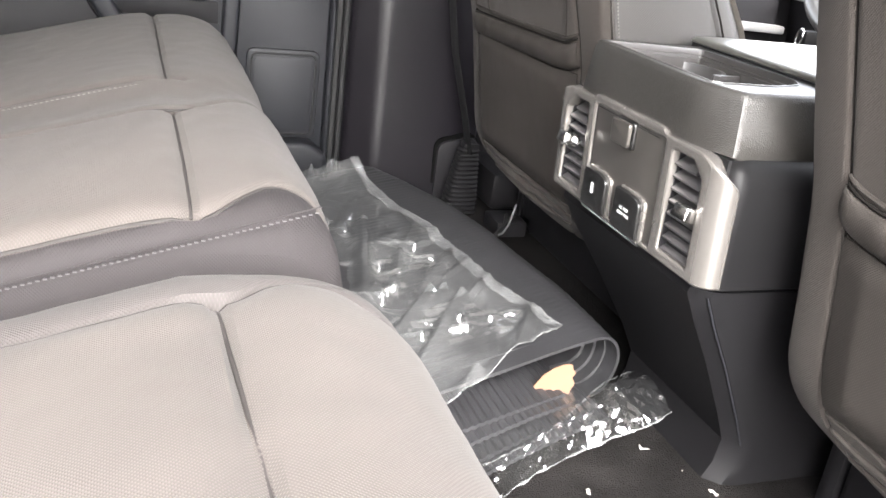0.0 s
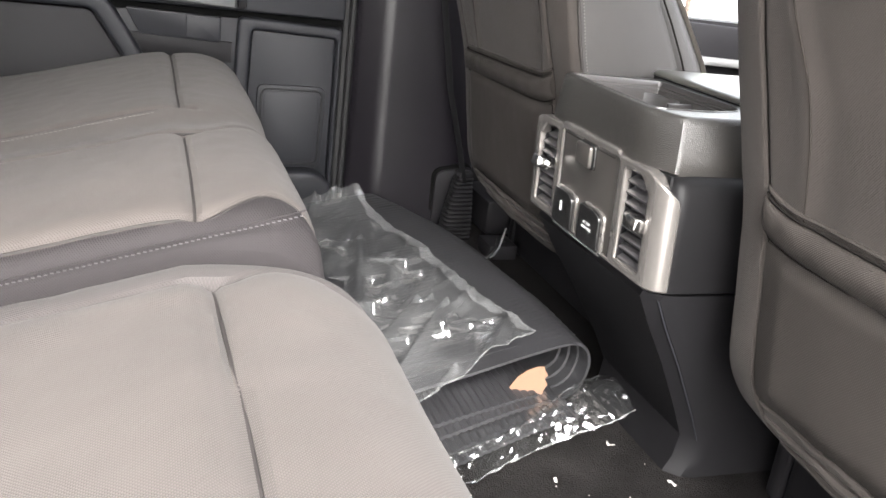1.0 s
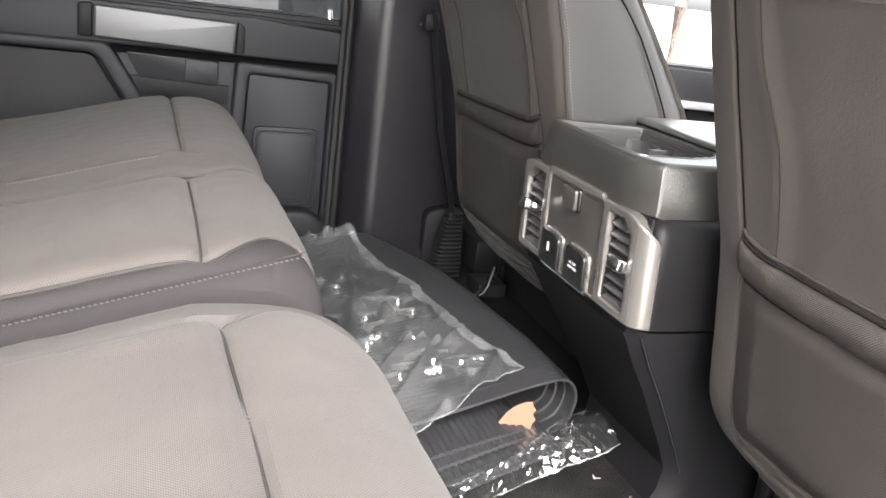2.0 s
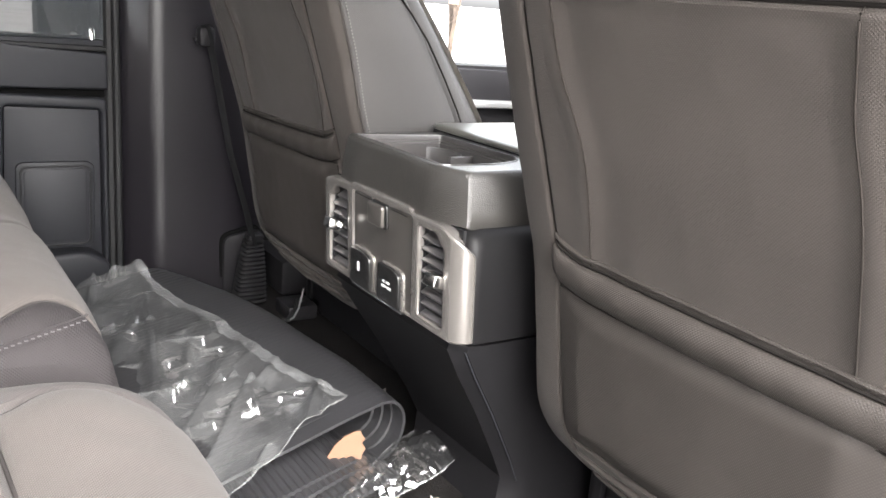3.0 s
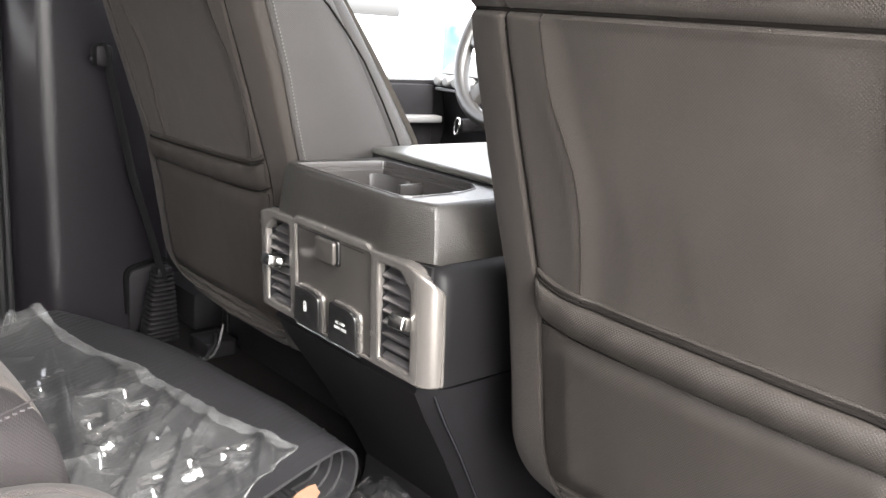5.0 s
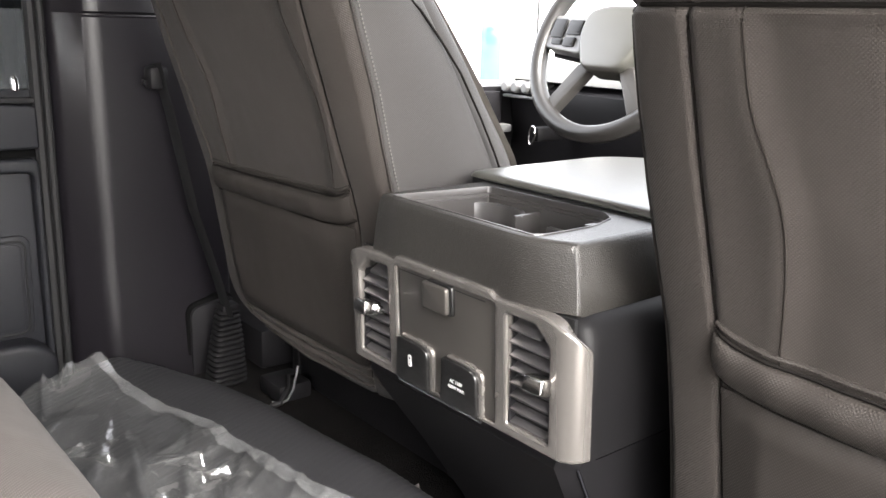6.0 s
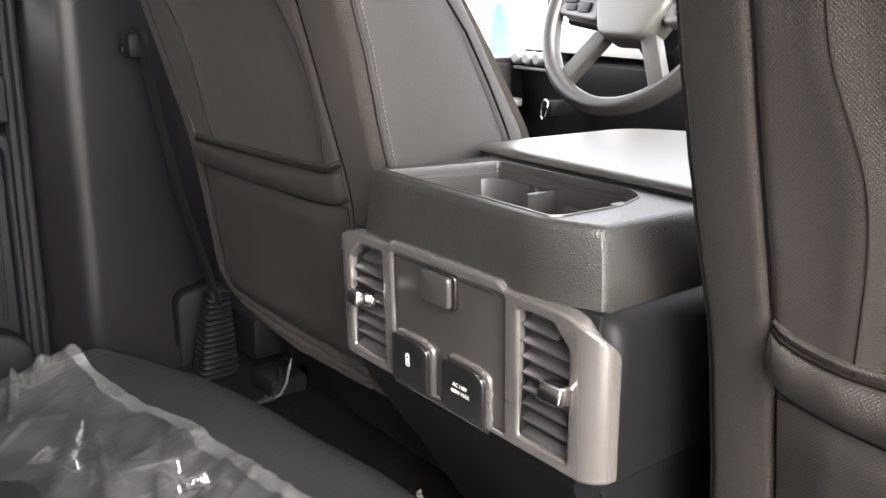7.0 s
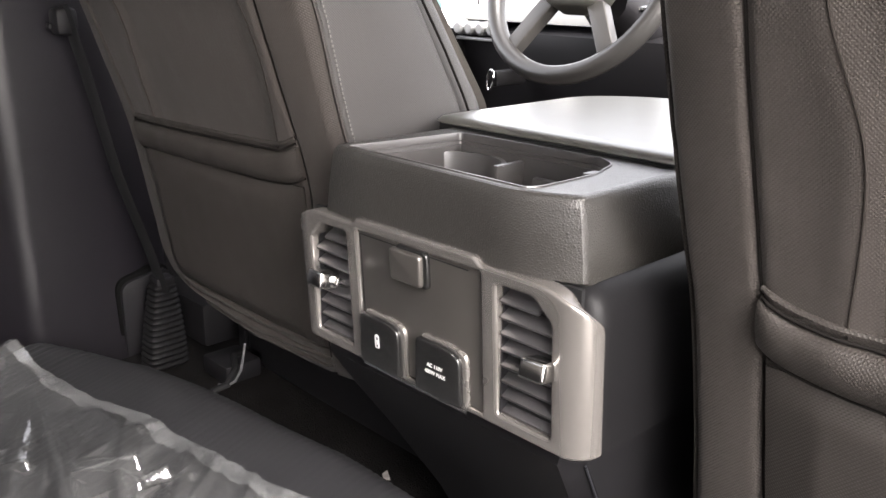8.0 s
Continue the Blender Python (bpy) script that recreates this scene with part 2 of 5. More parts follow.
def grid(fn, nu, nv, into=None):
    """A sheet: fn(u, v) with u and v from 0 to 1."""
    return loft([[fn(i / nu, j / nv) for i in range(nu + 1)] for j in range(nv + 1)], closed=False, into=into)


def thicken(bm, depth):
    """Gives a sheet an even thickness."""
    bmesh.ops.recalc_face_normals(bm, faces=bm.faces)
    bmesh.ops.solidify(bm, geom=bm.faces[:], thickness=depth)
    return bm


def sweep(points, radius, sides=8, closed=False, flat=1.0, up=(0, 0, 1), into=None):
    """A tube along points; radius may be a list; flat squeezes it along its side."""
    pts = [Vector(p) for p in points]
    rings = []
    for i, p in enumerate(pts):
        a = pts[i - 1] if (i or closed) else p
        b = pts[(i + 1) % len(pts)] if (i + 1 < len(pts) or closed) else p
        d = (b - a).normalized()
        s = d.cross(Vector(up))
        s = s.normalized() if s.length > 1e-4 else Vector((1, 0, 0))
        w = s.cross(d).normalized()
        r = radius[i] if isinstance(radius, (list, tuple)) else radius
        rings.append([p + s * (r * flat * math.cos(6.28318 * k / sides)) + w * (r * math.sin(6.28318 * k / sides)) for k in range(sides)])
    if closed:
        rings.append(rings[0])
        bm = loft(rings, caps=False, into=into)
        bmesh.ops.remove_doubles(bm, verts=bm.verts, dist=1e-6)
        return bm
    return loft(rings, into=into)


def prism(poly, put, depth, bevel=0.002, seg=2, holes=()):
    """A plate cut out of a flat outline with holes; put(a, b, d) gives the place of a point at depth d."""
    if holes:
        return plate(poly, put, depth, bevel, seg, holes)
    bm = bmesh.new()
    edges = []
    for loop in (poly,):
        vs = [bm.verts.new((a, 0, b)) for a, b in loop]
        edges += [bm.edges.new((vs[i], vs[(i + 1) % len(vs)])) for i in range(len(vs))]
    bm.faces.new(bm.verts[:])
    rim = [e for e in bm.edges if len(e.link_faces) == 1]
    keys = {frozenset((tuple(round(c, 6) for c in e.verts[0].co), tuple(round(c, 6) for c in e.verts[1].co))) for e in rim}
    made = bmesh.ops.extrude_face_region(bm, geom=bm.faces[:])
    for v in made["geom"]:
        if isinstance(v, bmesh.types.BMVert):
            v.co.y = depth
    if bevel:
        front = [e for e in bm.edges if frozenset((tuple(round(c, 6) for c in e.verts[0].co), tuple(round(c, 6) for c in e.verts[1].co))) in keys]
        bmesh.ops.bevel(bm, geom=front, offset=bevel, segments=seg, profile=0.5, affect="EDGES", clamp_overlap=True)
    bmesh.ops.recalc_face_normals(bm, faces=bm.faces)
    if put:
        for v in bm.verts:
            v.co = Vector(put(v.co.x, v.co.z, v.co.y))
    return bm


def inset_loop(loop, e):
    """A loop moved by e towards its left-hand side."""
    k = len(loop)
    out = []
    for i in range(k):
        p, a, b = Vector(loop[i]), Vector(loop[i - 1]), Vector(loop[(i + 1) % k])
        d0, d1 = (p - a).normalized(), (b - p).normalized()
        n0, n1 = Vector((-d0.y, d0.x)), Vector((-d1.y, d1.x))
        m = (n0 + n1).normalized()
        out.append(tuple(p + m * (e / max(0.5, m.dot(n0)))))
    return out


def area(loop):
    return sum(loop[i - 1][0] * loop[i][1] - loop[i][0] * loop[i - 1][1] for i in range(len(loop)))


def plate(poly, put, depth, bevel, seg, holes):
    """A plate with holes whose front rims are all rounded."""
    bm = bmesh.new()
    loops = [list(poly) if area(poly) > 0 else list(poly)[::-1]] + [list(h) if area(h) < 0 else list(h)[::-1] for h in holes]
    front, back = [], []
    for loop in loops:
        rows = []
        steps = [(bevel * (1 - math.sin(a)), bevel * (1 - math.cos(a))) for a in np.linspace(0, math.pi / 2, seg + 1)] if bevel else [(0, 0)]
        for e, d in steps + [(0.0, depth)]:
            rows.append([bm.verts.new((x, d, z)) for x, z in inset_loop(loop, e)])
        k = len(loop)
        for r0, r1 in zip(rows, rows[1:]):
            for i in range(k):
                bm.faces.new((r0[i], r0[(i + 1) % k], r1[(i + 1) % k], r1[i]))
        for row, bag in ((rows[0], front), (rows[-1], back)):
            bag += [bm.edges.get((row[i], row[(i + 1) % k])) for i in range(k)]
    for bag in (front, back):
        bmesh.ops.triangle_fill(bm, use_beauty=True, use_dissolve=False, edges=bag, normal=(0, -1, 0))
    bmesh.ops.recalc_face_normals(bm, faces=bm.faces)
    if put:
        for v in bm.verts:
            v.co = Vector(put(v.co.x, v.co.z, v.co.y))
    return bm


def rounded(points, radius, steps=5):
    """An outline with its corners rounded; radius may be a list."""
    out = []
    k = len(points)
    for i, p in enumerate(points):
        r = radius[i] if isinstance(radius, (list, tuple)) else radius
        p = Vector(p)
        a, b = Vector(points[i - 1]) - p, Vector(points[(i + 1) % k]) - p
        r = min(r, a.length * 0.49, b.length * 0.49)
        if r < 1e-5:
            out.append(tuple(p))
            continue
        p0, p1 = p + a.normalized() * r, p + b.normalized() * r
        for s in range(steps + 1):
            t = s / steps
            out.append(tuple(p0 * (1 - t) ** 2 + p * (2 * t * (1 - t)) + p1 * t * t))
    return out


def lerp(table, x):
    """A value from rows of (x, value)."""
    return float(np.interp(x, [a for a, _ in table], [b for _, b in table]))


def soft(table, x):
    """As lerp, smoothed over a short stretch."""
    return sum(lerp(table, x + d) * w for d, w in ((-0.024, 1), (-0.012, 2), (0, 3), (0.012, 2), (0.024, 1))) / 9


def smooth(a, b, x):
    t = min(1, max(0, (x - a) / (b - a)))
    return t * t * (3 - 2 * t)


def pit(d, width):
    return math.exp(-((d / width) ** 2))

# ---- outside ----
bm = bmesh.new()
add(bm, [(-900, -900, -0.62), (900, -900, -0.62), (900, 900, -0.62), (-900, 900, -0.62)], [(0, 1, 2, 3)])
solid("ground", bm, CONCRETE, "pale concrete paving outside the truck", "ground", "structure")


def tree(x, y, height, seed, label):
    rnd = random.Random(seed)
    t = thing("tree", (x, y, -0.62), label, "tree")
    trunk = bmesh.new()
    sweep([(x, y, -0.62), (x + 0.05, y, 0.6), (x - 0.05, y + 0.05, 1.6), (x, y, height * 0.75)], [0.09, 0.07, 0.06, 0.03], 9, into=trunk)
    tips = []
    for i in range(9):
        a, z = i * 2.4, 0.9 + (height - 2.2) * i / 9
        tip = Vector((x + math.cos(a) * 0.45, y + math.sin(a) * 0.45, z + 0.6))
        sweep([(x, y, z), (x + math.cos(a) * 0.25, y + math.sin(a) * 0.25, z + 0.35), tip], [0.05, 0.035, 0.015], 6, into=trunk)
        tips.append(tip)
    part("trunk", trunk, BARK, t, "grey-brown trunk and limbs")
    leaves = bmesh.new()
    for i in range(2600):
        c = Vector((tips[i % 9].x, tips[i % 9].y, tips[i % 9].z)) + Vector((rnd.gauss(0, 0.24), rnd.gauss(0, 0.24), rnd.gauss(0, 0.24)))
        q = Euler((rnd.uniform(0, 6), rnd.uniform(0, 6), rnd.uniform(0, 6))).to_matrix()
        s = rnd.uniform(0.05, 0.1)
        add(leaves, [c + q @ Vector(v) * s for v in ((-0.5, 0, 0), (0, -1, 0.15), (0.5, 0, 0), (0, 1, 0.15))], [(0, 1, 2, 3)])
    part("crown", leaves, LEAF, t, "loose yellow-green crown of small leaves")


tree(-7.75, 5.15, 3.6, 3, "yellow-green leafy tree beyond the driver window")


def parked_van(x, y, turn):
    t = thing("parked_van", (x, y, -0.62), "white parked van with small rear glass on paving", "vehicle")
    m = pose(x, y, -0.62, 0, 0, turn)
    side = rounded([(-2.3, 0.35), (2.2, 0.35), (2.25, 1.0), (1.5, 1.25), (0.9, 1.95), (-2.33, 2.0), (-2.35, 1.0)], 0.15)
    bm = prism(side, lambda a, b, d: m @ Vector((a, d - 0.9, b)), 1.8, 0.06, 3)
    body = part("body", bm, VAN_PAINT, t)
    for d in (-0.4, 0.4):
        part("window", box(-2.37, -2.33, d - 0.09, d + 0.09, 0.72, 1.42, 0.01, m=m), VAN_GLASS, t, "dark rear door glass")
    part("door_joint", box(-2.362, -2.34, -0.01, 0.01, 0.4, 1.95, 0, m=m), RUBBER, t)
    for d in (-0.8, 0.8):
        part("tail_lamp", box(-2.375, -2.33, d - 0.05, d + 0.05, 0.75, 1.2, 0.01, m=m), SILVER, t, "pale lamp lens")
    for a in (-1.5, 1.45):
        for d in (-0.93, 0.75):
            ring = [m @ Vector((a + 0.33 * math.cos(k * 0.2618), d, 0.33 + 0.33 * math.sin(k * 0.2618))) for k in range(24)]
            ring2 = [m @ Vector((a + 0.33 * math.cos(k * 0.2618), d + 0.2, 0.33 + 0.33 * math.sin(k * 0.2618))) for k in range(24)]
            w = part("wheel", loft([ring, ring2]), RUBBER, t, "black tyre")
            hub = [m @ Vector((a + 0.2 * math.cos(k * 0.2618), d - 0.01, 0.33 + 0.2 * math.sin(k * 0.2618))) for k in range(24)]
            hub2 = [m @ Vector((a + 0.2 * math.cos(k * 0.2618), d + 0.21, 0.33 + 0.2 * math.sin(k * 0.2618))) for k in range(24)]
            part("rim", loft([hub, hub2]), SILVER, w, "silver rim")


parked_van(-6.72, 6.71, 137.8)
parked_van(-21.5, -1.1, 180)

# ---- cab shell ----
bm = box(-0.9, 0.86, -1.25, 1.3, -0.06, 0.0, 0)
solid("floor", bm, CARPET, "black carpeted cab floor with pale scraps", "floor", "structure")
bm = box(-0.95, 0.95, -1.3, 0.5, 1.25, 1.3, 0.01)
solid("ceiling", bm, HEADLINER, "grey cloth headliner", "ceiling", "structure")
bm = box(-0.95, 0.95, -1.3, -1.25, -0.06, 0.82, 0)
box(-0.95, 0.95, -1.3, -1.25, 1.16, 1.25, 0, into=bm)
for x0, x1 in ((-0.95, -0.72), (0.72, 0.95)):
    box(x0, x1, -1.3, -1.25, 0.82, 1.16, 0, into=bm)
solid("wall_back", bm, TRIM, "charcoal rear cab wall behind the bench", "wall", "structure")
pane = solid("window_1", box(-0.73, 0.73, -1.278, -1.272, 0.81, 1.17, 0), CLEAR, "clear glass of the rear window", "window", "structure")
pane.visible_shadow = False
# left side of the cab: rear door skin with its window opening
LX = -0.83
bm = box(-0.95, -0.862, -1.25, -0.13, -0.06, 0.47, 0)
box(-0.95, -0.862, -1.25, -0.95, 0.47, 1.25, 0, into=bm)
box(-0.95, -0.862, -0.95, -0.13, 1.13, 1.25, 0, into=bm)
solid("wall_left", bm, TRIM_DOOR, "slate grey side of the cab at the rear bench", "wall", "structure")
bm = box(-0.95, -0.862, 0.16, 1.3, -0.06, 0.465, 0)
box(-0.95, -0.862, 0.16, 0.74, 1.13, 1.25, 0, into=bm)
solid("wall_left_front", bm, TRIM_DARK, "dark side of the cab at the driver door", "wall", "structure")
bm = box(0.80, 0.9, 0.02, 0.16, 0.0, 1.25, 0.02)
solid("pillar_right", bm, TRIM, "charcoal plastic door pillar beside the open doorway", "pillar", "structure")
bm = box(0.862, 0.95, 0.16, 1.3, -0.06, 0.47, 0)
solid("wall_right_front", bm, TRIM_DARK, "dark side of the cab at the passenger door", "wall", "structure")
bm = box(-0.95, 0.95, 1.25, 1.32, -0.06, 0.5, 0)
solid("wall_front", bm, TRIM_DARK, "dark firewall under the windscreen", "wall", "structure")

# unseen header and rear quarter, added to cut the doorway's light
bm = box(0.85, 0.95, -1.25, 0.74, 1.13, 1.25, 0.01)
box(0.85, 0.95, -1.25, -0.95, -0.06, 1.13, 0, into=bm)
solid("wall_right_rear", bm, TRIM, "unseen charcoal doorway header and rear quarter, added to cut light", "wall", "structure")
# dark block added on the sill to stop window light on the floor
bm = box(-0.862, -0.7, 0.172, 1.2, 0.0, 0.075, 0.012)
solid("trim", bm, TRIM_DARK, "black sill block, added to keep window light off the floor", "trim", "structure")

# left door pillar: rear-facing return, rounded corner, inner face
t = thing("door_pillar", (-0.78, 0, 0), "charcoal moulded plastic door pillar with rounded edge", "pillar")


def pillar_ring(z, grow=0.0):
    c = rounded([(-0.87, -0.112), (-0.80, -0.108), (-0.768 + grow, -0.055), (-0.768 + grow, 0.10), (-0.80, 0.17), (-0.87, 0.17)], [0.0, 0.012, 0.016, 0.03, 0.02, 0.0], 6)
    return [(a, b, z) for a, b in c]


bm = loft([pillar_ring(z, g) for z, g in ((0.0, 0.014), (0.03, 0.01), (0.1, 0.004), (0.25, 0.0), (0.45, 0.0), (0.594, 0.0), (0.597, -0.004), (0.606, -0.006))])
part("lower_trim", bm, TRIM_PILLAR, t)
bm = loft([pillar_ring(z, g) for z, g in ((0.6, -0.002), (0.603, 0.002), (0.75, 0.0), (1.25, 0.0))])
part("upper_trim", bm, TRIM_PILLAR, t)
# raised sill cover with a dark gap round it
gap = rounded([(0.0645, 0.0), (0.0645, 0.125), (0.15, 0.139), (0.15, 0.0)], [0, 0.02, 0.02, 0], 5)
part("sill_cover", prism(rounded([(0.07, 0.0), (0.07, 0.119), (0.15, 0.133), (0.15, 0.0)], [0, 0.018, 0.018, 0], 5), lambda a, b, d: (-0.752 - d, a, b), 0.02, 0.004), TRIM_DARK, t)
part("cover_gap", prism(gap, lambda a, b, d: (-0.7585 - d, a, b), 0.016, 0.001), GAP, t, "dark gap round the cover")

# door seal along the pillar
bm = sweep([(-0.835, -0.122, z) for z in (0.0, 0.2, 0.4, 0.6, 0.8, 1.25)], 0.011, 10)
sweep([(-0.812, -0.115, z) for z in (0.0, 0.2, 0.4, 0.6, 0.8, 1.25)], 0.006, 8, into=bm)
solid("door_seal", bm, RUBBER, "black rubber seal along the rear door opening", "seal", "structure")

# ---- far rear door ----
t = thing("rear_door", (-0.85, -0.55, 0.0), "slate grey rear door panel with silver pull trim", "door")


def on_door(proud):
    return lambda a, b, d: (LX + proud - d, a, b)


part("panel", prism(rounded([(-1.2, 0.012), (-0.16, 0.012), (-0.128, 0.06), (-0.128, 0.485), (-1.2, 0.485)], [0, 0.04, 0.03, 0.0, 0.0]), on_door(-0.012), 0.02, 0.004), TRIM_DOOR, t)
part("upper_pad", prism(rounded([(-1.2, 0.405), (-0.13, 0.398), (-0.13, 0.462), (-0.30, 0.474), (-1.2, 0.482)], 0.006), on_door(0.016), 0.026, 0.008, 3), TRIM_DOOR, t)
part("belt_strip", prism([(-1.2, 0.484), (-0.13, 0.466), (-0.13, 0.474), (-1.2, 0.496)], on_door(0.008), 0.026, 0.002), RUBBER, t, "black window belt strip")
part("pull_trim", prism(rounded([(-0.585, 0.413), (-0.338, 0.404), (-0.334, 0.462), (-0.585, 0.470)], 0.006), on_door(0.034), 0.03, 0.006, 3), SILVER_DULL, t, "silver painted pull trim")
part("trim_cap", prism(rounded([(-0.612, 0.412), (-0.588, 0.412), (-0.588, 0.473), (-0.612, 0.47)], 0.006), on_door(0.032), 0.03, 0.005), TRIM, t)
part("trim_cap", prism(rounded([(-0.334, 0.404), (-0.318, 0.406), (-0.318, 0.455), (-0.332, 0.464)], 0.006), on_door(0.03), 0.03, 0.005), TRIM, t)
# near-black strip painted as the recess shadow under the pad
part("shadow_strip", prism([(-1.2, 0.388), (-0.13, 0.383), (-0.13, 0.4), (-1.2, 0.407)], on_door(-0.004), 0.01, 0.001), GAP, t, "near-black strip for the recess shadow under the pad")
part("switch_panel", prism(rounded([(-0.505, 0.344), (-0.365, 0.337), (-0.365, 0.384), (-0.53, 0.389)], 0.005), on_door(0.004), 0.02, 0.004), TRIM_DOOR, t)
part("switch_panel", prism(rounded([(-0.425, 0.342), (-0.362, 0.338), (-0.362, 0.383), (-0.425, 0.385)], 0.004), on_door(0.006), 0.02, 0.003), TRIM_DOOR, t)
# recess shadow below the switches, again as a dark strip
part("lower_shadow_strip", prism([(-0.52, 0.31), (-0.34, 0.3), (-0.34, 0.338), (-0.53, 0.345)], on_door(-0.004), 0.012, 0.001), TRIM_DARK, t)
# armrest surround on the rear part of the door
outer = [(-1.1, 0.1), (-0.40, 0.1), (-0.41, 0.16), (-0.56, 0.405), (-1.1, 0.408)]
inner = [(-1.08, 0.12), (-0.425, 0.12), (-0.44, 0.155), (-0.585, 0.383), (-1.08, 0.386)]
part("armrest_surround", prism(rounded(outer, 0.02), on_door(0.022), 0.03, 0.007, 3, holes=[rounded(inner, 0.015)]), TRIM_DOOR, t)
part("armrest_insert", prism(rounded([(-1.075, 0.125), (-0.43, 0.125), (-0.445, 0.155), (-0.588, 0.38), (-1.075, 0.383)], 0.012), on_door(0.008), 0.02, 0.004), TRIM_DARK, t, "dark soft armrest insert")
# front storage surround with a recessed panel and a grooved pad
part("pocket_surround", prism(rounded([(-0.345, 0.02), (-0.132, 0.02), (-0.132, 0.382), (-0.33, 0.39)], 0.012), on_door(0.014), 0.025, 0.006, 3,
     holes=[rounded([(-0.318, 0.05), (-0.132 - 0.01, 0.05), (-0.142, 0.362), (-0.305, 0.368)], 0.01)]), TRIM_DOOR, t)
part("recessed_panel", prism(rounded([(-0.315, 0.05), (-0.143, 0.05), (-0.143, 0.36), (-0.303, 0.366)], 0.008), on_door(0.0), 0.02, 0.003), TRIM_DOOR, t)
pad = rounded([(-0.292, 0.1), (-0.158, 0.1), (-0.155, 0.255), (-0.165, 0.265), (-0.29, 0.265)], 0.016)
part("grooved_pad", prism(pad, on_door(0.006), 0.02, 0.003), TRIM_DOOR, t)
ring = rounded([(-0.284, 0.108), (-0.166, 0.108), (-0.163, 0.25), (-0.17, 0.257), (-0.282, 0.257)], 0.014)
part("pad_groove", sweep([(LX + 0.006, a, b) for a, b in ring], 0.0022, 6, closed=True), RUBBER, t)
part("pad_centre", prism(rounded([(-0.279, 0.113), (-0.171, 0.113), (-0.168, 0.246), (-0.175, 0.252), (-0.277, 0.252)], 0.012), on_door(0.0075), 0.01, 0.002), TRIM_DOOR, t)
part("map_pocket", prism(rounded([(-0.7, 0.012), (-0.14, 0.012), (-0.135, 0.075), (-0.175, 0.102), (-0.7, 0.085)], 0.02), on_door(0.045), 0.05, 0.01, 3), TRIM_DOOR, t)
pane = part("window_glass", box(-0.905, -0.9, -0.95, -0.085, 0.46, 1.14, 0), TINTED, t, "grey tinted window glass")
pane.visible_shadow = False
part("lock_knob", sweep([(-0.85, -0.15, 0.475), (-0.85, -0.15, 0.5), (-0.85, -0.15, 0.505)], [0.006, 0.006, 0.003], 10), CHROME, t, "chrome lock knob")

# belt, clip and pleated boot beside the driver seat
t = thing("seat_belt", (-0.7, 0.1, 0.0), "black seat belt with pleated anchor boot", "seat belt")
pts = [(-0.722, 0.018, 0.53), (-0.715, 0.034, 0.45), (-0.71, 0.062, 0.3), (-0.702, 0.092, 0.19), (-0.695, 0.108, 0.12)]
part("strap", sweep([(x + 0.006, y, z) for x, y, z in pts], 0.02, 8, flat=0.12, up=(1, 0, 0)), RUBBER, t, "dark woven strap")
part("clip", box(-0.738, -0.705, 0.004, 0.034, 0.49, 0.526, 0.008), TRIM_DARK, t, "small black clip")
part("clip_tongue", box(-0.734, -0.722, 0.0, 0.006, 0.498, 0.506, 0.002), TRIM_DARK, t, "dull metal tongue")
rings = []
for i in range(121):
    f = i / 120
    w = 0.019 - 0.007 * f ** 1.5 + 0.0028 * abs(math.sin(i * math.pi / 8))
    v = 0.031 - 0.015 * f ** 1.4 + 0.0028 * abs(math.sin(i * math.pi / 8))
    c = rounded([(-w, -v), (w, -v), (w, v), (-w, v)], w * 0.7, 4)
    rings.append([(-0.69 - 0.012 * f + a, 0.1 + 0.012 * f + b, 0.002 + 0.126 * f + 0.03 * f * (1 - f) * a) for a, b in c])
part("boot", loft(rings), TRIM_CONSOLE, t, "pleated black boot", 0.4)
part("boot_collar", box(-0.716, -0.688, 0.098, 0.128, 0.125, 0.138, 0.004), TRIM_DARK, t, "dark collar")

# ---- rear bench ----


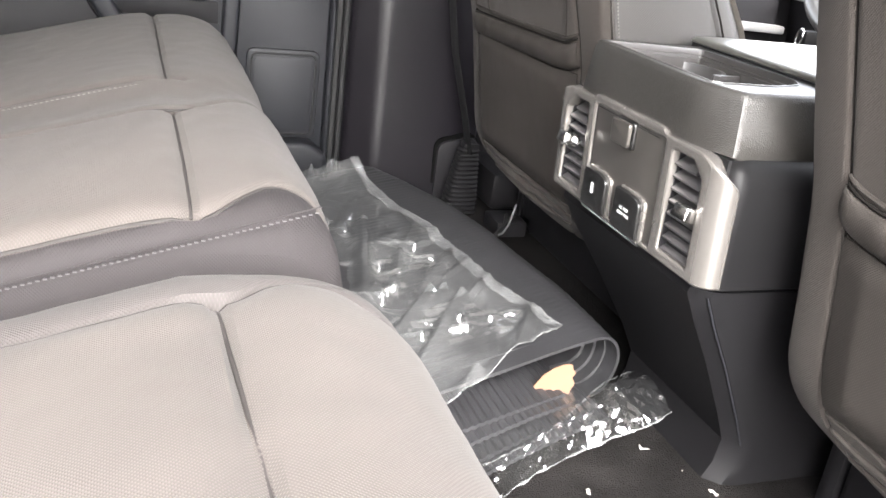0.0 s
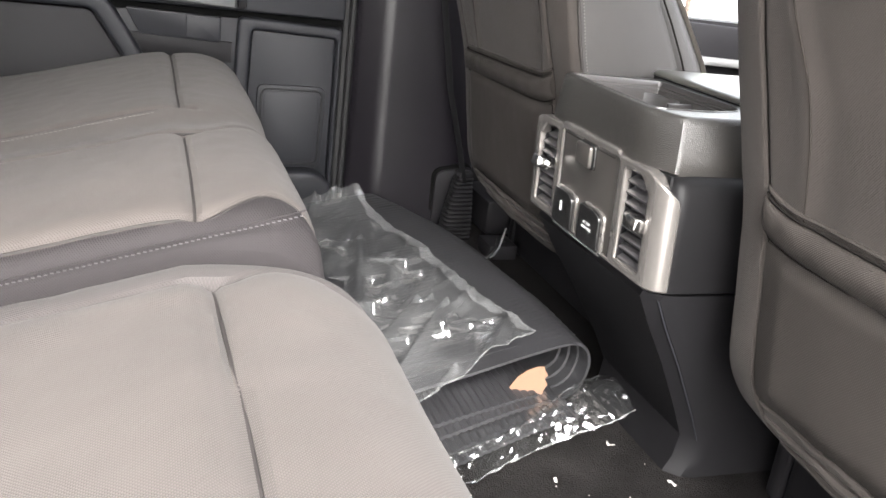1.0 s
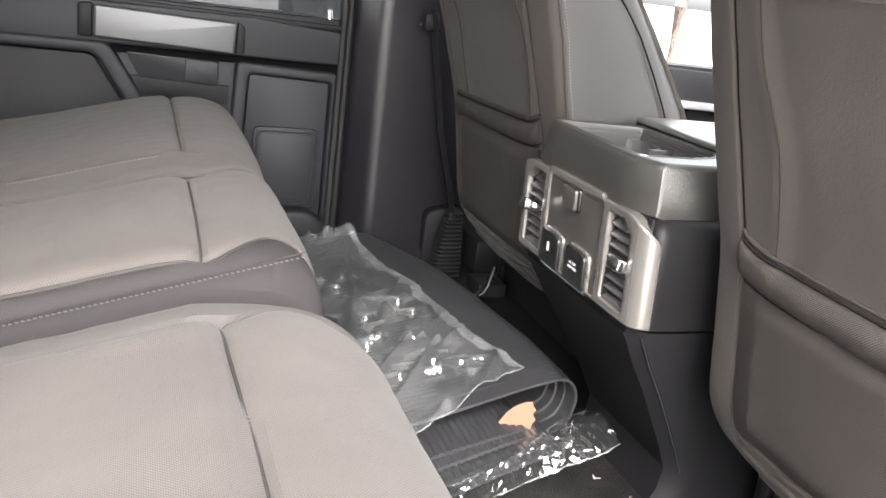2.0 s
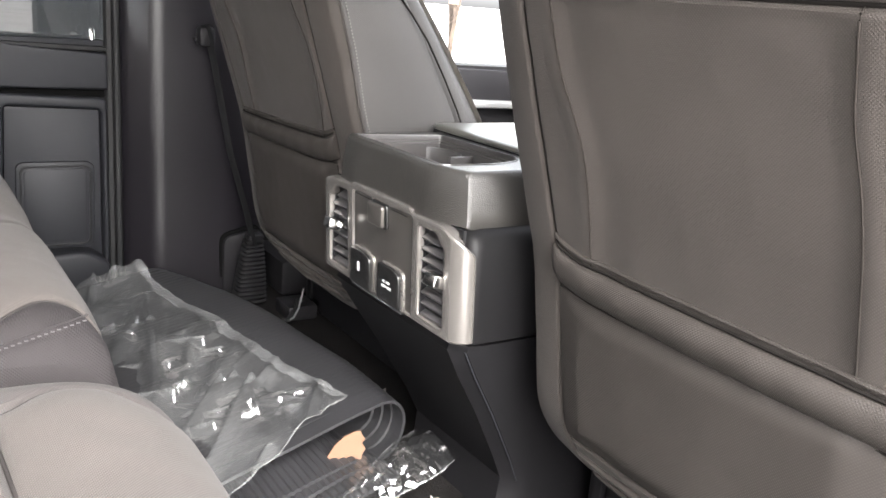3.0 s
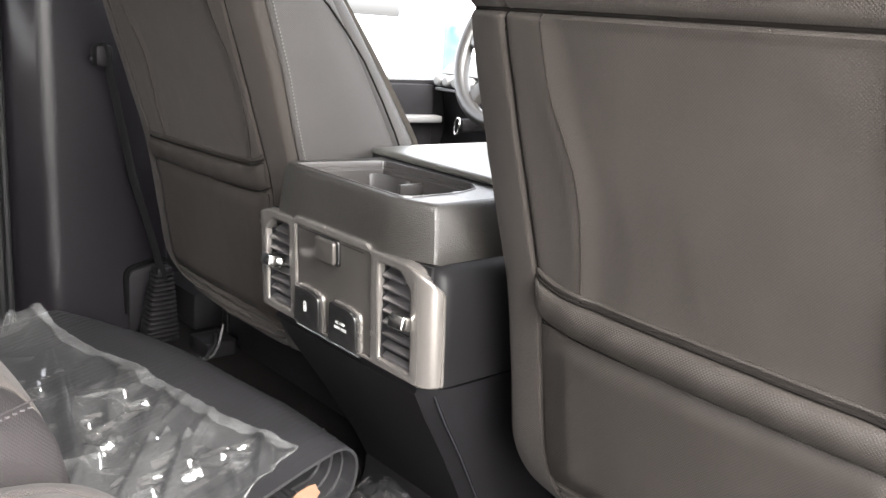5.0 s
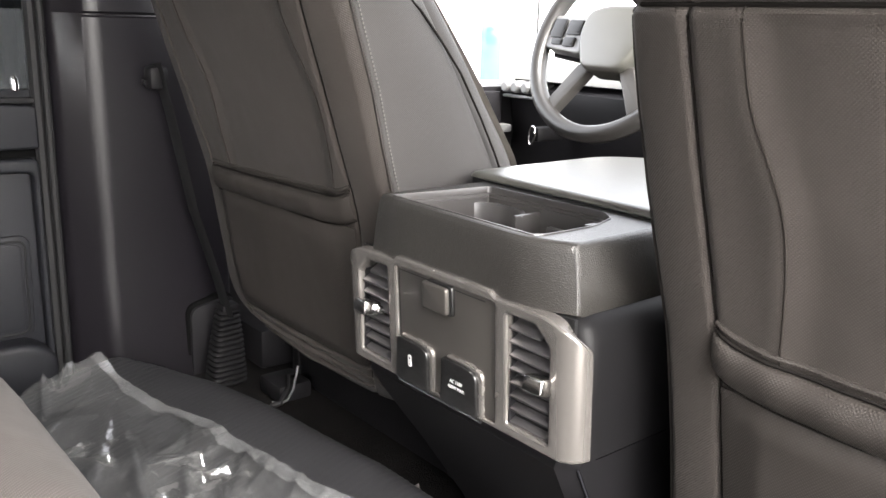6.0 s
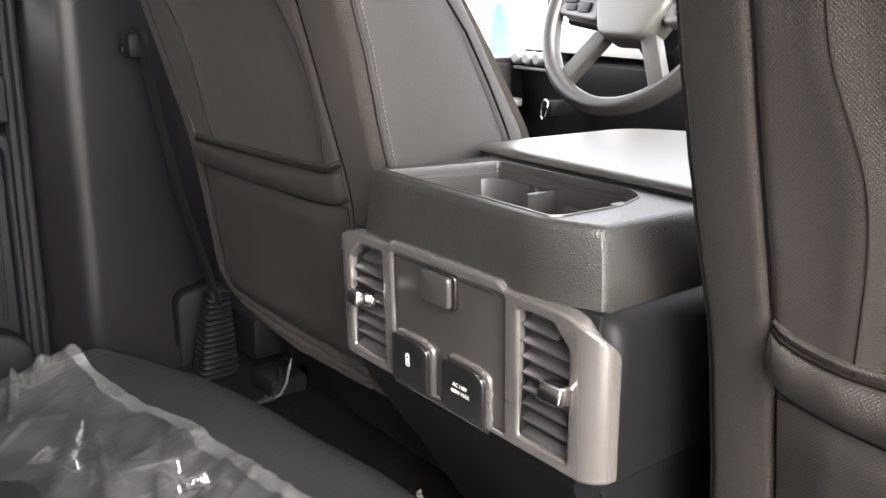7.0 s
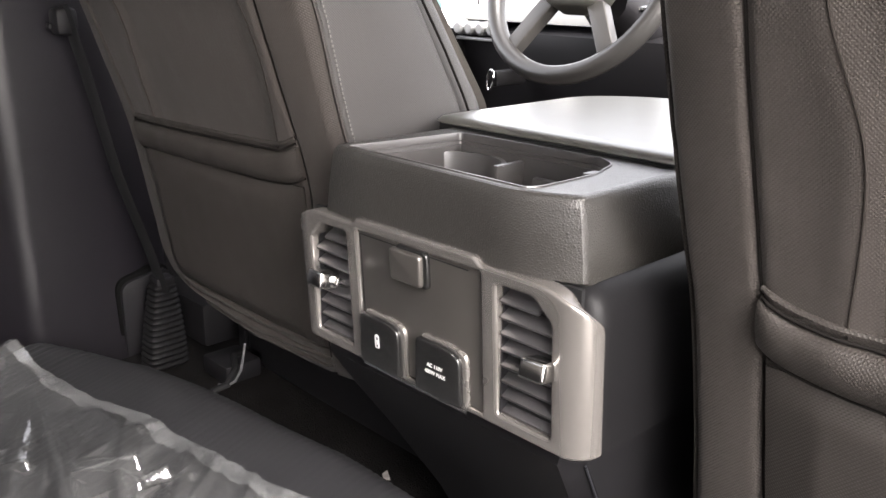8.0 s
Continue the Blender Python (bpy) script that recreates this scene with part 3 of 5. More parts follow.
def cushion(name, label, x0, x1, y0, y1, top, seams, cut, border, radius=0.042, drop=0.22, dome=0.008):
    """A padded seat cushion: a domed top with creases along the seams, rounded edges, sides down to its base."""
    t = thing(name, ((x0 + x1) / 2, (y0 + y1) / 2, 0.0), label, "seat cushion", "rear bench cushions")

    def edge(n):
        s = np.concatenate([np.linspace(0, radius, 12), np.linspace(radius, n - radius, int(n / 0.006)), np.linspace(n - radius, n, 12)])
        return np.unique(s.round(5))

    xs, ys = x0 + edge(x1 - x0), y0 + edge(y1 - y0)
    k = int(np.argmin(abs(xs - cut(-0.9))))
    mid = xs[k]

    def shift(x, y):
        """Bends the columns so that one of them follows the border seam."""
        f = (x - x0) / (mid - x0) if x < mid else max(0.0, 1 - (x - mid) / min(0.15, x1 - mid))
        return x + (cut(y) - mid) * f

    def height(x, y):
        dx, dy = min(x - x0, x1 - x), min(y - y0, y1 - y)
        z = top + 0.25 * (min(0.0, y + 0.47) - 0.12 * max(0.0, y + 0.44))
        z += dome * (smooth(0, 0.12, dx) - 1)
        front = y1 - y < radius * 1.6 and y1 - y == dy
        for d, r in ((dx, radius), (dy, radius * 1.6 if front else radius)):
            if d < r:
                z -= 0.75 * (r - math.sqrt(max(0.0, r * r - (r - d) ** 2)))
        for dist, depth, width in seams(x, y):
            z -= depth * pit(dist, width)
        z += 0.0022 * noise.noise((x * 9, y * 9, top)) + 0.0009 * noise.noise((x * 40, y * 40, 3))
        return z

    sheet = [[(shift(x, y), y, height(shift(x, y), y)) for x in xs] for y in ys]
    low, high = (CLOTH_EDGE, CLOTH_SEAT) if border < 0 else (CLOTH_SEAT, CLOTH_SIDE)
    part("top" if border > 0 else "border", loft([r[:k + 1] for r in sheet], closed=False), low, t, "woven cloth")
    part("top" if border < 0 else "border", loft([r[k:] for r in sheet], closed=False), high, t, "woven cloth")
    rim = [(shift(x, y0), y0) for x in xs] + [(x1, y) for y in ys[1:]] + [(shift(x, y1), y1) for x in xs[::-1][1:]] + [(x0, y) for y in ys[::-1][1:-1]]
    cx, cy = (x0 + x1) / 2, (y0 + y1) / 2
    sides = []
    for f, inset in ((0.0, 0.0), (0.12, -0.004), (0.35, -0.007), (0.7, 0.0), (1.0, 0.02)):
        ring = []
        for x, y in rim:
            z = height(x, y)
            sx, sy = (1 if x > cx else -1), (1 if y > cy else -1)
            kx, ky = (1 if x in (x0, x1) else 0), (1 if y in (y0, y1) else 0)
            ring.append((x - sx * kx * inset, y - sy * ky * inset, z - (z - (top - drop)) * f))
        sides.append(ring)
    part("side_panel", loft(sides, caps=False), CLOTH_SIDE, t, "darker grey ribbed cloth side, gap shade in its colour")
    part("base", box(x0 + 0.03, x1 - 0.03, y0 + 0.03, y1 - 0.09, 0.0, top - drop + 0.03, 0.01), TRIM_DARK, t, "dark seat base")
    return t, height


def near_seams(x, y):
    wx = 0.289 - 0.028 * smooth(-0.45, -0.40, y) + 0.03 * smooth(-0.38, -0.335, y)
    out = [(x - wx, 0.0045, 0.0035), (x - wx, 0.003, 0.014)]
    if x > wx - 0.004:
        out += [(y + 0.45 + 0.004 * math.sin(x * 9), 0.007, 0.0032), (y + 0.45, 0.005, 0.02)]
    return out


near, near_z = cushion("bench_cushion", "pale greige cloth bench cushion beside the open door", 0.212, 0.82, -1.0, -0.318, 0.330, near_seams, lambda y: 0.289 - 0.028 * smooth(-0.45, -0.40, y) + 0.03 * smooth(-0.38, -0.335, y), -1, radius=0.055, dome=0.012)


def far_seams(x, y):
    wx = 0.176 - 0.05 * smooth(-0.455, -0.38, y) + 0.035 * smooth(-0.37, -0.34, y)
    out = [(x - wx, 0.0045, 0.004), (x - wx, 0.002, 0.014)]
    if -0.067 < x < wx + 0.004 or x < -0.185:
        out += [(y + 0.458, 0.006, 0.0035), (y + 0.458, 0.004, 0.02)]
    bend = -0.07 * smooth(-0.46, -0.36, y)
    out += [(x + 0.067 - bend, 0.0055, 0.005), (x + 0.13 - bend, 0.009, 0.05)]
    if y < -0.44:
        out.append((x + 0.19, 0.0045, 0.005))
    return out


far, far_z = cushion("bench_cushion", "wide pale greige bench cushion with white-stitched side", -0.68, 0.195, -1.0, -0.346, 0.350, far_seams, lambda y: 0.179 - 0.05 * smooth(-0.455, -0.38, y) + 0.035 * smooth(-0.37, -0.34, y), 1)
# welts along the cushions
def welt(height, path, owner):
    # the cord's dark colour puts shade into the crease
    part("welt", sweep([(x, y, height(x, y) + 0.0008) for x, y in path], 0.0017, 6), SEAM_SOFT, owner, "seam welt, dark for the shade of its crease")


welt(near_z, [(0.289 - 0.028 * smooth(-0.45, -0.40, y) + 0.03 * smooth(-0.38, -0.335, y), y) for y in np.linspace(-0.95, -0.345, 80)], near)
welt(far_z, [(0.176 - 0.05 * smooth(-0.455, -0.38, y) + 0.035 * smooth(-0.37, -0.34, y), y) for y in np.linspace(-0.95, -0.35, 80)], far)
welt(far_z, [(-0.067 - 0.07 * smooth(-0.46, -0.36, y), y) for y in np.linspace(-0.95, -0.36, 80)], far)
welt(far_z, [(-0.19, y) for y in np.linspace(-0.95, -0.45, 60)], far)
# cords in the deep cross seams, dark to stand in for crease shade
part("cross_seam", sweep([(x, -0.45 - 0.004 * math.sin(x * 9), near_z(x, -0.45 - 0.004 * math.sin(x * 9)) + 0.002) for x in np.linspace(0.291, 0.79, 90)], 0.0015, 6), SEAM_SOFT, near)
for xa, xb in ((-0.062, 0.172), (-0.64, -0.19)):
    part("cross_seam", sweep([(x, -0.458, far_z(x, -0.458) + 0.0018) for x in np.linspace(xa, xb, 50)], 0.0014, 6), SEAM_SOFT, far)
# white stitch line along the side of the wide cushion, and fine stitches in the valley
bm = bmesh.new()
for i in range(78):
    y = -0.372 - i * 0.0046
    z = 0.345 - 0.262 * max(0.0, -0.37 - y)
    box(0.1995, 0.2012, y - 0.0026, y, z - 0.0013, z - 0.0006, 0, into=bm)
part("stitching", bm, THREAD, far, "white contrast stitching")
bm = sweep([(0.1996, -0.37 - i * 0.02, 0.348 - 0.262 * i * 0.02) for i in range(18)], 0.0007, 6)
part("stitched_seam", bm, CLOTH_SIDE, far)
bm = bmesh.new()
for i in range(34):
    y = -0.49 - i * 0.005
    box(-0.1738, -0.1724, y, y + 0.003, far_z(-0.173, y) - 0.0004, far_z(-0.173, y) + 0.0008, 0, into=bm)
part("stitching", bm, THREAD_GREY, far, "pale stitching in the valley seam")

# seat back of the bench, closing the cab behind the camera
t = thing("rear_bench", (0, -1.08, 0.15), "greige cloth upright of the rear bench", "bench")
part("pad", box(-0.82, 0.82, -1.2, -1.01, 0.2, 0.8, 0.05, 4), CLOTH_PLAIN, t)

# ---- front seats ----
HALF_B = ((0.12, 0.1), (0.15, 0.15), (0.19, 0.168), (0.265, 0.175), (0.385, 0.181), (0.5, 0.184), (0.612, 0.184), (0.7, 0.185), (0.82, 0.17))
HALF_C = ((0.11, 0.11), (0.125, 0.175), (0.14, 0.21), (0.16, 0.226), (0.19, 0.233), (0.253, 0.232), (0.337, 0.236), (0.4, 0.24), (0.472, 0.243), (0.55, 0.245), (0.617, 0.243), (0.7, 0.239), (0.78, 0.225), (0.83, 0.18))
BACK_Y = ((0.12, 0.135), (0.135, 0.112), (0.155, 0.09), (0.2, 0.073), (0.3, 0.06), (0.38, 0.048), (0.5, 0.01), (0.617, -0.028), (0.7, -0.052), (0.8, -0.08))
FRONT_Y = ((0.12, 0.2), (0.2, 0.25), (0.43, 0.262), (0.548, 0.178), (0.67, 0.086), (0.75, 0.055), (0.83, 0.03))
# slack folds of the cloth above the pocket, one table for each side of a seat
FOLDS_DRIVER = {-1: ((0.38, 0.118), (0.46, 0.108), (0.5, 0.094), (0.534, 0.094), (0.585, 0.122), (0.66, 0.122)), 1: ((0.38, 0.146), (0.416, 0.152), (0.46, 0.166), (0.51, 0.17), (0.556, 0.164), (0.592, 0.148), (0.66, 0.15))}
FOLDS_PASSENGER = {-1: ((0.36, 0.13), (0.377, 0.129), (0.46, 0.12), (0.498, 0.12), (0.53, 0.131), (0.56, 0.141), (0.66, 0.143)), 1: ((0.36, 0.135), (0.471, 0.139), (0.513, 0.137), (0.552, 0.13), (0.604, 0.132), (0.66, 0.133))}


def front_seat(cx, inner, folds, seam, hem_mid, label):
    """A front seat from behind: shaped backrest, map pocket, cushion and base. inner: the side of the console, 1 or -1; folds: the fold lines of its two sides."""
    t = thing("front_seat", (cx, 0.3, 0.0), label, "car seat", "front seats")

    def back(u, z):
        """The rear surface at u from the middle."""
        hb, hc = soft(HALF_B, z), soft(HALF_C, z)
        a = abs(u)
        y = soft(BACK_Y, z) - 0.006 + 0.006 * (a / hb) ** 2
        if a > hb:
            f = min(1.0, (a - hb) / max(1e-4, hc - hb))
            y += (0.005 + 0.007 * smooth(0.42, 0.62, z)) * f ** 2.2 + 0.01 * max(0.0, f - 0.8) ** 2 / 0.04
        crease = soft(folds[1 if u > 0 else -1], z)
        if hem_mid < z < seam:
            y += (0.0035 * (1 - smooth(crease - 0.022, crease + 0.004, a)) - 0.001 * pit(a - crease - 0.008, 0.009)) * smooth(hem_mid, hem_mid + 0.03, z) * smooth(seam, seam - 0.012, z)
        if z < seam + 0.01:
            y += 0.004 * pit(a - hb, 0.003)
        y += 0.006 * pit(z - seam, 0.0035)
        y += 0.0016 * noise.noise((u * 14, z * 14, cx)) + 0.0006 * noise.noise((u * 45, z * 45, cx))
        return y

    zs = np.concatenate([np.linspace(0.12, 0.2, 14), np.linspace(0.205, seam - 0.017, 74), np.linspace(seam - 0.013, seam + 0.013, 14), np.linspace(seam + 0.018, 0.83, 26)])
    us = np.sin(np.linspace(-1, 1, 161) * math.pi / 2 * 0.97) / math.sin(math.pi / 2 * 0.97)
    rings = [[(cx + u * soft(HALF_C, z), back(u * soft(HALF_C, z), z), z) for u in us] for z in zs]
    b = part("backrest", loft(rings, closed=False), CLOTH_BACK, t, "brown-grey cloth backrest rear")
    # side bolsters, front pad and closing top
    for s in (-1, 1):
        rows = []
        for z in zs[4:]:
            hc, yb, yf = soft(HALF_C, z), back(s * soft(HALF_C, z), z), soft(FRONT_Y, z)
            row = []
            for k in range(25):
                f = k / 24
                y = yb + (yf - yb) * f
                out = 0.012 * math.sin(math.pi * min(1, f * 1.15)) - 0.03 * max(0.0, f - 0.86) / 0.14 - 0.004 * pit(f - 0.72, 0.02) + 0.001 * noise.noise((y * 16, z * 16, s))
                row.append((cx + s * (hc + out), y, z))
            rows.append(row)
        part("side_panel", loft(rows, closed=False), VINYL_SIDE, t, "warm grey side bolster panel")
        pts = [(cx + s * (soft(HALF_C, z) + 0.001), back(s * soft(HALF_C, z), z) - 0.0005, z) for z in zs[10:]]
        part("piping", sweep(pts, 0.0022, 6), VINYL_BACK, t)
        bm = bmesh.new()
        for z in np.arange(0.25, 0.66, 0.0042):
            p = (cx + s * (soft(HALF_C, z) + 0.0042), back(s * soft(HALF_C, z), z) + 0.005, z)
            box(p[0] - 0.0008, p[0] + 0.0007, p[1] - 0.0006, p[1] + 0.0006, p[2], p[2] + 0.0023, 0, into=bm)
        part("stitching", bm, THREAD_GREY, t, "grey stitching along the bolster")
    rows = []
    for z in zs[4:]:
        hc, yf = soft(HALF_C, z) - 0.02, soft(FRONT_Y, z)
        rows.append([(cx + hc * (1 - 2 * k / 24), yf - 0.025 * math.sin(math.pi * k / 24) + 0.002, z) for k in range(25)])
    part("front_pad", loft(rows, closed=False), CLOTH_PLAIN, t)
    hc = soft(HALF_C, 0.83)
    part("top_cap", sweep([(cx - hc * 0.95 + hc * 1.9 * k / 10, 0.01, 0.825) for k in range(11)], 0.042, 12, up=(0, 0, 1)), CLOTH_BACK, t)
    # map pocket: panel, puffed hem and its seams
    def pocket(u, v):
        z = 0.19 + (hem_mid - 0.012 - 0.19) * v
        h = soft(HALF_B, z) - 0.004
        a = (2 * u - 1) * h
        return (cx + a, back(a, z) - 0.0008 - 0.009 * min(1.0, 3 * math.sin(math.pi * v)) * min(1.0, 3 * math.sin(math.pi * u)), z)

    part("pocket", thicken(grid(pocket, 64, 24), 0.002), VINYL_BACK, t, "smooth map pocket panel")

    def hem_z(a, h):
        return hem_mid + 0.0045 * inner * a / h + 0.011 * max(0.0, inner * a / h) ** 10

    def hem(u, v):
        h = soft(HALF_B, hem_mid) + 0.002
        a = (2 * u - 1) * h
        ang = math.pi * (v - 0.5)
        z = hem_z(a, h) + 0.0165 * math.sin(ang)
        return (cx + a, back(a, z) - 0.003 - 0.0125 * math.cos(ang) * (1 - 0.5 * (abs(2 * u - 1)) ** 6) - 0.0012 * noise.noise((a * 30, z * 10, 7)), z)

    part("pocket_hem", grid(hem, 64, 12), VINYL_BACK, t, "puffed pocket hem")
    h = soft(HALF_B, hem_mid)
    for dz in (0.0185, -0.0175):
        pts = [(cx + h * k / 24, back(h * k / 24, hem_z(h * k / 24, h) + dz) - 0.004, hem_z(h * k / 24, h) + dz) for k in range(-24, 25)]
        part("hem_seam", sweep(pts, 0.0012, 6), SEAM_DARK, t, "dark seam line")
    pts = [(cx + h * k / 24, back(h * k / 24, hem_z(h * k / 24, h) + 0.024) - 0.001, hem_z(h * k / 24, h) + 0.024) for k in range(-24, 25)]
    part("pocket_lip", sweep(pts, 0.0025, 8), VINYL_BACK, t)
    # seams of the panels and the gathered cloth under the pocket
    for s in (-1, 1):
        pts = [(cx + s * soft(HALF_B, z), back(s * soft(HALF_B, z), z) - 0.0006, z) for z in np.linspace(0.17, seam, 60)]
        part("panel_seam", sweep(pts, 0.0014, 6), SEAM_DARK, t)
    pts = [(cx + u * 0.228, back(u * 0.228, seam) - 0.0004, seam) for u in np.linspace(-1, 1, 50)]
    part("cross_seam", sweep(pts, 0.0018, 6), SEAM_DARK, t)
    for s in (-1, 1):
        path = [(0.035, 0.642), (0.055, 0.632), (0.078, 0.613), (0.105, 0.583), (0.133, 0.549), (0.165, 0.5), (0.19, 0.458), (0.21, 0.42), (0.22, 0.38)]
        pts = [(cx + s * (soft(HALF_C, z) + 0.0105), y, z) for y, z in path]
        part("side_seam", sweep(pts, 0.0013, 6), SEAM_DARK, t)
    # fine cords along the slack folds, dark in place of the crease shade
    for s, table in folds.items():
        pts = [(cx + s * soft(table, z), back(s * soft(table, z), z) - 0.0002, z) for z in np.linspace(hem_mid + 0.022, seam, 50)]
        part("fold_shade_line", sweep(pts, 0.0008, 6), FOLD_SHADE, t)
    for zb, r in ((0.183, 0.005), (0.168, 0.007), (0.15, 0.007)):
        pts = []
        for k in range(-20, 21):
            a = soft(HALF_B, zb) * k / 20
            z = zb + 0.0012 * math.sin(k * 0.7 + zb * 200)
            pts.append((cx + a, back(a, z) - 0.001, z))
        part("gather", sweep(pts, [r * (1 - 0.7 * abs(k) / 20) for k in range(-20, 21)], 8), CLOTH_BACK, t, "gathered cloth fold")
    part("seat_cushion", box(cx - 0.25, cx + 0.25, 0.3, 0.74, 0.15, 0.3, 0.05, 4), CLOTH_BACK, t)
    part("seat_base", box(cx - 0.22, cx + 0.22, 0.2, 0.64, 0.0, 0.17, 0.012), TRIM_DARK, t, "dark seat base")
    for s in (-1, 1):
        part("seat_rail", box(cx + s * 0.19 - 0.02, cx + s * 0.19 + 0.02, 0.2, 0.66, 0.0, 0.035, 0.008), TRIM_DARK, t, "black rail cover")
        # added shield that keeps window light from under the seat
        part("side_light_shield", box(cx + s * 0.235 - 0.012, cx + s * 0.235 + 0.012, 0.2, 0.66, 0.0, 0.27, 0.008), TRIM_DARK, t, "black side shield, added to block window light")
    return t


front_seat(-0.4, 1, FOLDS_DRIVER, 0.648, 0.382, "brown-grey cloth driver seat with back pocket")
front_seat(0.437, -1, FOLDS_PASSENGER, 0.619, 0.3585, "brown-grey cloth passenger seat with back pocket")

# ---- centre console ----
t = thing("centre_console", (0, 0.25, 0.0), "black grained centre console with satin vent panel", "console")
console = t
LEAN = -0.06


def facing(a, b, d):
    """Points of the leaning rear face: a across, b up, d into the console."""
    return (a, d + LEAN * (b - 0.312), b)


# lower base, narrowing and running forward towards the floor
def base_ring(z, y, xl, xr, c=0.02):
    return [(xl, 0.6, z), (xl, y + c, z), (xl + c, y, z), (xr - c, y, z), (xr - 0.004, y + c * 0.8, z), (xr, y + c * 1.6, z), (xr, 0.6, z)]


rows = [(0.0, 0.098, -0.085, 0.15), (0.02, 0.108, -0.085, 0.15), (0.05, 0.112, -0.087, 0.15), (0.085, 0.096, -0.095, 0.15), (0.15, 0.062, -0.125, 0.151), (0.2, 0.032, -0.146, 0.153), (0.236, 0.012, -0.158, 0.156), (0.243, 0.014, -0.158, 0.157)]
part("base", loft([base_ring(*r) for r in rows]), TRIM, t, "charcoal plastic console base", 0.55)
# lighter bead along the base corner paints its bevel highlight
part("edge_highlight_bead", sweep([(xr - 0.0045, y + 0.0135, z) for z, y, xl, xr in rows[2:-1]], 0.0009, 8), TRIM_DOOR, t, "scuffed moulded edge, paler for its highlight")
# main body with the shoulder under the upper housing
rows = []
for z, y, w in ((0.2465, 0.02, 0.158), (0.2495, 0.014, 0.1635), (0.30, 0.012, 0.1645), (0.352, 0.012, 0.1635), (0.365, 0.013, 0.159), (0.372, 0.016, 0.153), (0.376, 0.02, 0.146), (0.376, 0.03, 0.13)):
    c = rounded([(-w, 0.6), (-w, y), (w, y), (w, 0.6)], [0, 0.018, 0.018, 0], 5)
    rows.append([(a, b, z) for a, b in c])
part("body", loft(rows), TRIM_CONSOLE, t, "charcoal console side, seat shade in its black", 0.5)
part("body_gap", box(-0.15, 0.15, 0.035, 0.55, 0.236, 0.252, 0), RUBBER, t)

# upper housing: grained wall, deck with a tray opening
def deck_ring(z, y, w):
    """An outline of the housing: a flat front, turning away towards a sharp corner on the passenger side, and straight sides."""
    v = w - 0.024

    def front(x):
        return y + (0.019 * ((x - 0.078) / (w - 0.078)) ** 2 if x > 0.078 else 0.005 * ((-x - 0.07) / (v - 0.07)) ** 2 if x < -0.07 else 0.0)

    xs = np.concatenate([np.linspace(-v + 0.002, -0.07, 12), np.linspace(-0.062, 0.07, 9), np.linspace(0.078, w - 0.002, 12)])
    o = [(-v, 0.46), (-v, front(-v) + 0.004)] + [(x, front(x)) for x in xs] + [(w, front(w) + 0.004), (w, 0.46)]
    return [(a, b, z) for a, b in o]


rows = [deck_ring(*r) for r in ((0.3725, 0.004, 0.1475), (0.376, -0.002, 0.1485), (0.40, -0.001, 0.1455), (0.426, 0.0004, 0.1412), (0.4312, 0.0014, 0.1392), (0.4332, 0.0028, 0.1375), (0.434, 0.005, 0.135))]
part("housing", loft(rows, caps=False), LEATHERETTE, t, "black grained upper housing")
tray = rounded([(-0.1, 0.0088), (0.098, 0.0088), (0.104, 0.02), (0.105, 0.08), (0.092, 0.118), (0.07, 0.133), (-0.084, 0.127)], [0.003, 0.004, 0.004, 0.01, 0.007, 0.006, 0.008], 6)
top = [(a, b) for a, b, _ in deck_ring(0.434, 0.005, 0.135)]
part("deck", prism(top, lambda a, b, d: (a, b, 0.434 - d), 0.004, 0.0, 2, holes=[tray]), LEATHERETTE, t, "black grained deck")


def tray_ring(z, inset):
    return [(a, b, z) for a, b in inset_loop(tray, inset)]


part("tray_lip", loft([tray_ring(z, i) for z, i in ((0.4335, 0.0), (0.4352, 0.0006), (0.4352, 0.0016), (0.4335, 0.0022), (0.4285, 0.0026), (0.428, 0.0042), (0.4252, 0.0046), (0.4248, 0.0062), (0.42, 0.0066))], caps=False), TRAY, t, "stepped dark tray lip")
bm = loft([tray_ring(0.4215, 0.0062), tray_ring(0.4, 0.007), tray_ring(0.352, 0.0085)], caps=False)
add(bm, tray_ring(0.353, 0.008), [tuple(range(len(tray)))])
part("tray", bm, TRAY, t, "smooth dark tray well")
# round cup well with its upright edge, flat back and plate with a round lower cup
arc = [(-0.046 + 0.046 * math.cos(a), 0.07 + 0.05 * math.sin(a)) for a in np.linspace(0.5, 4.0, 36)]
rows = [[(-0.046 + (a + 0.046) * k, 0.07 + (b - 0.07) * k, z) for a, b in arc] for k, z in ((0.98, 0.354), (1.0, 0.4195), (1.008, 0.4205), (1.09, 0.4205))]
part("cup_wall", loft(rows, closed=False), TRAY, t, "curved cup well wall")
part("divider", box(-0.009, -0.004, 0.09, 0.124, 0.354, 0.4215, 0.001), TRAY, t, "upright divider")
part("insert", box(0.014, 0.07, 0.112, 0.12, 0.354, 0.412, 0.003), TRAY, t, "upright insert")
arc = [(0.046 + 0.034 * math.cos(a), 0.068 + 0.034 * math.sin(a)) for a in np.linspace(0, math.tau, 40, endpoint=False)]
rows = [[(0.046 + (a - 0.046) * k, 0.068 + (b - 0.068) * k, z) for a, b in arc] for k, z in ((0.93, 0.354), (0.95, 0.392), (1.0, 0.394), (1.05, 0.392), (1.06, 0.354))]
part("cup_ring", loft(rows, caps=False), TRAY, t, "round lower cup wall")
part("tray_latch", box(0.088, 0.095, 0.084, 0.098, 0.423, 0.4325, 0.0012), TRAY, t, "small upright latch")
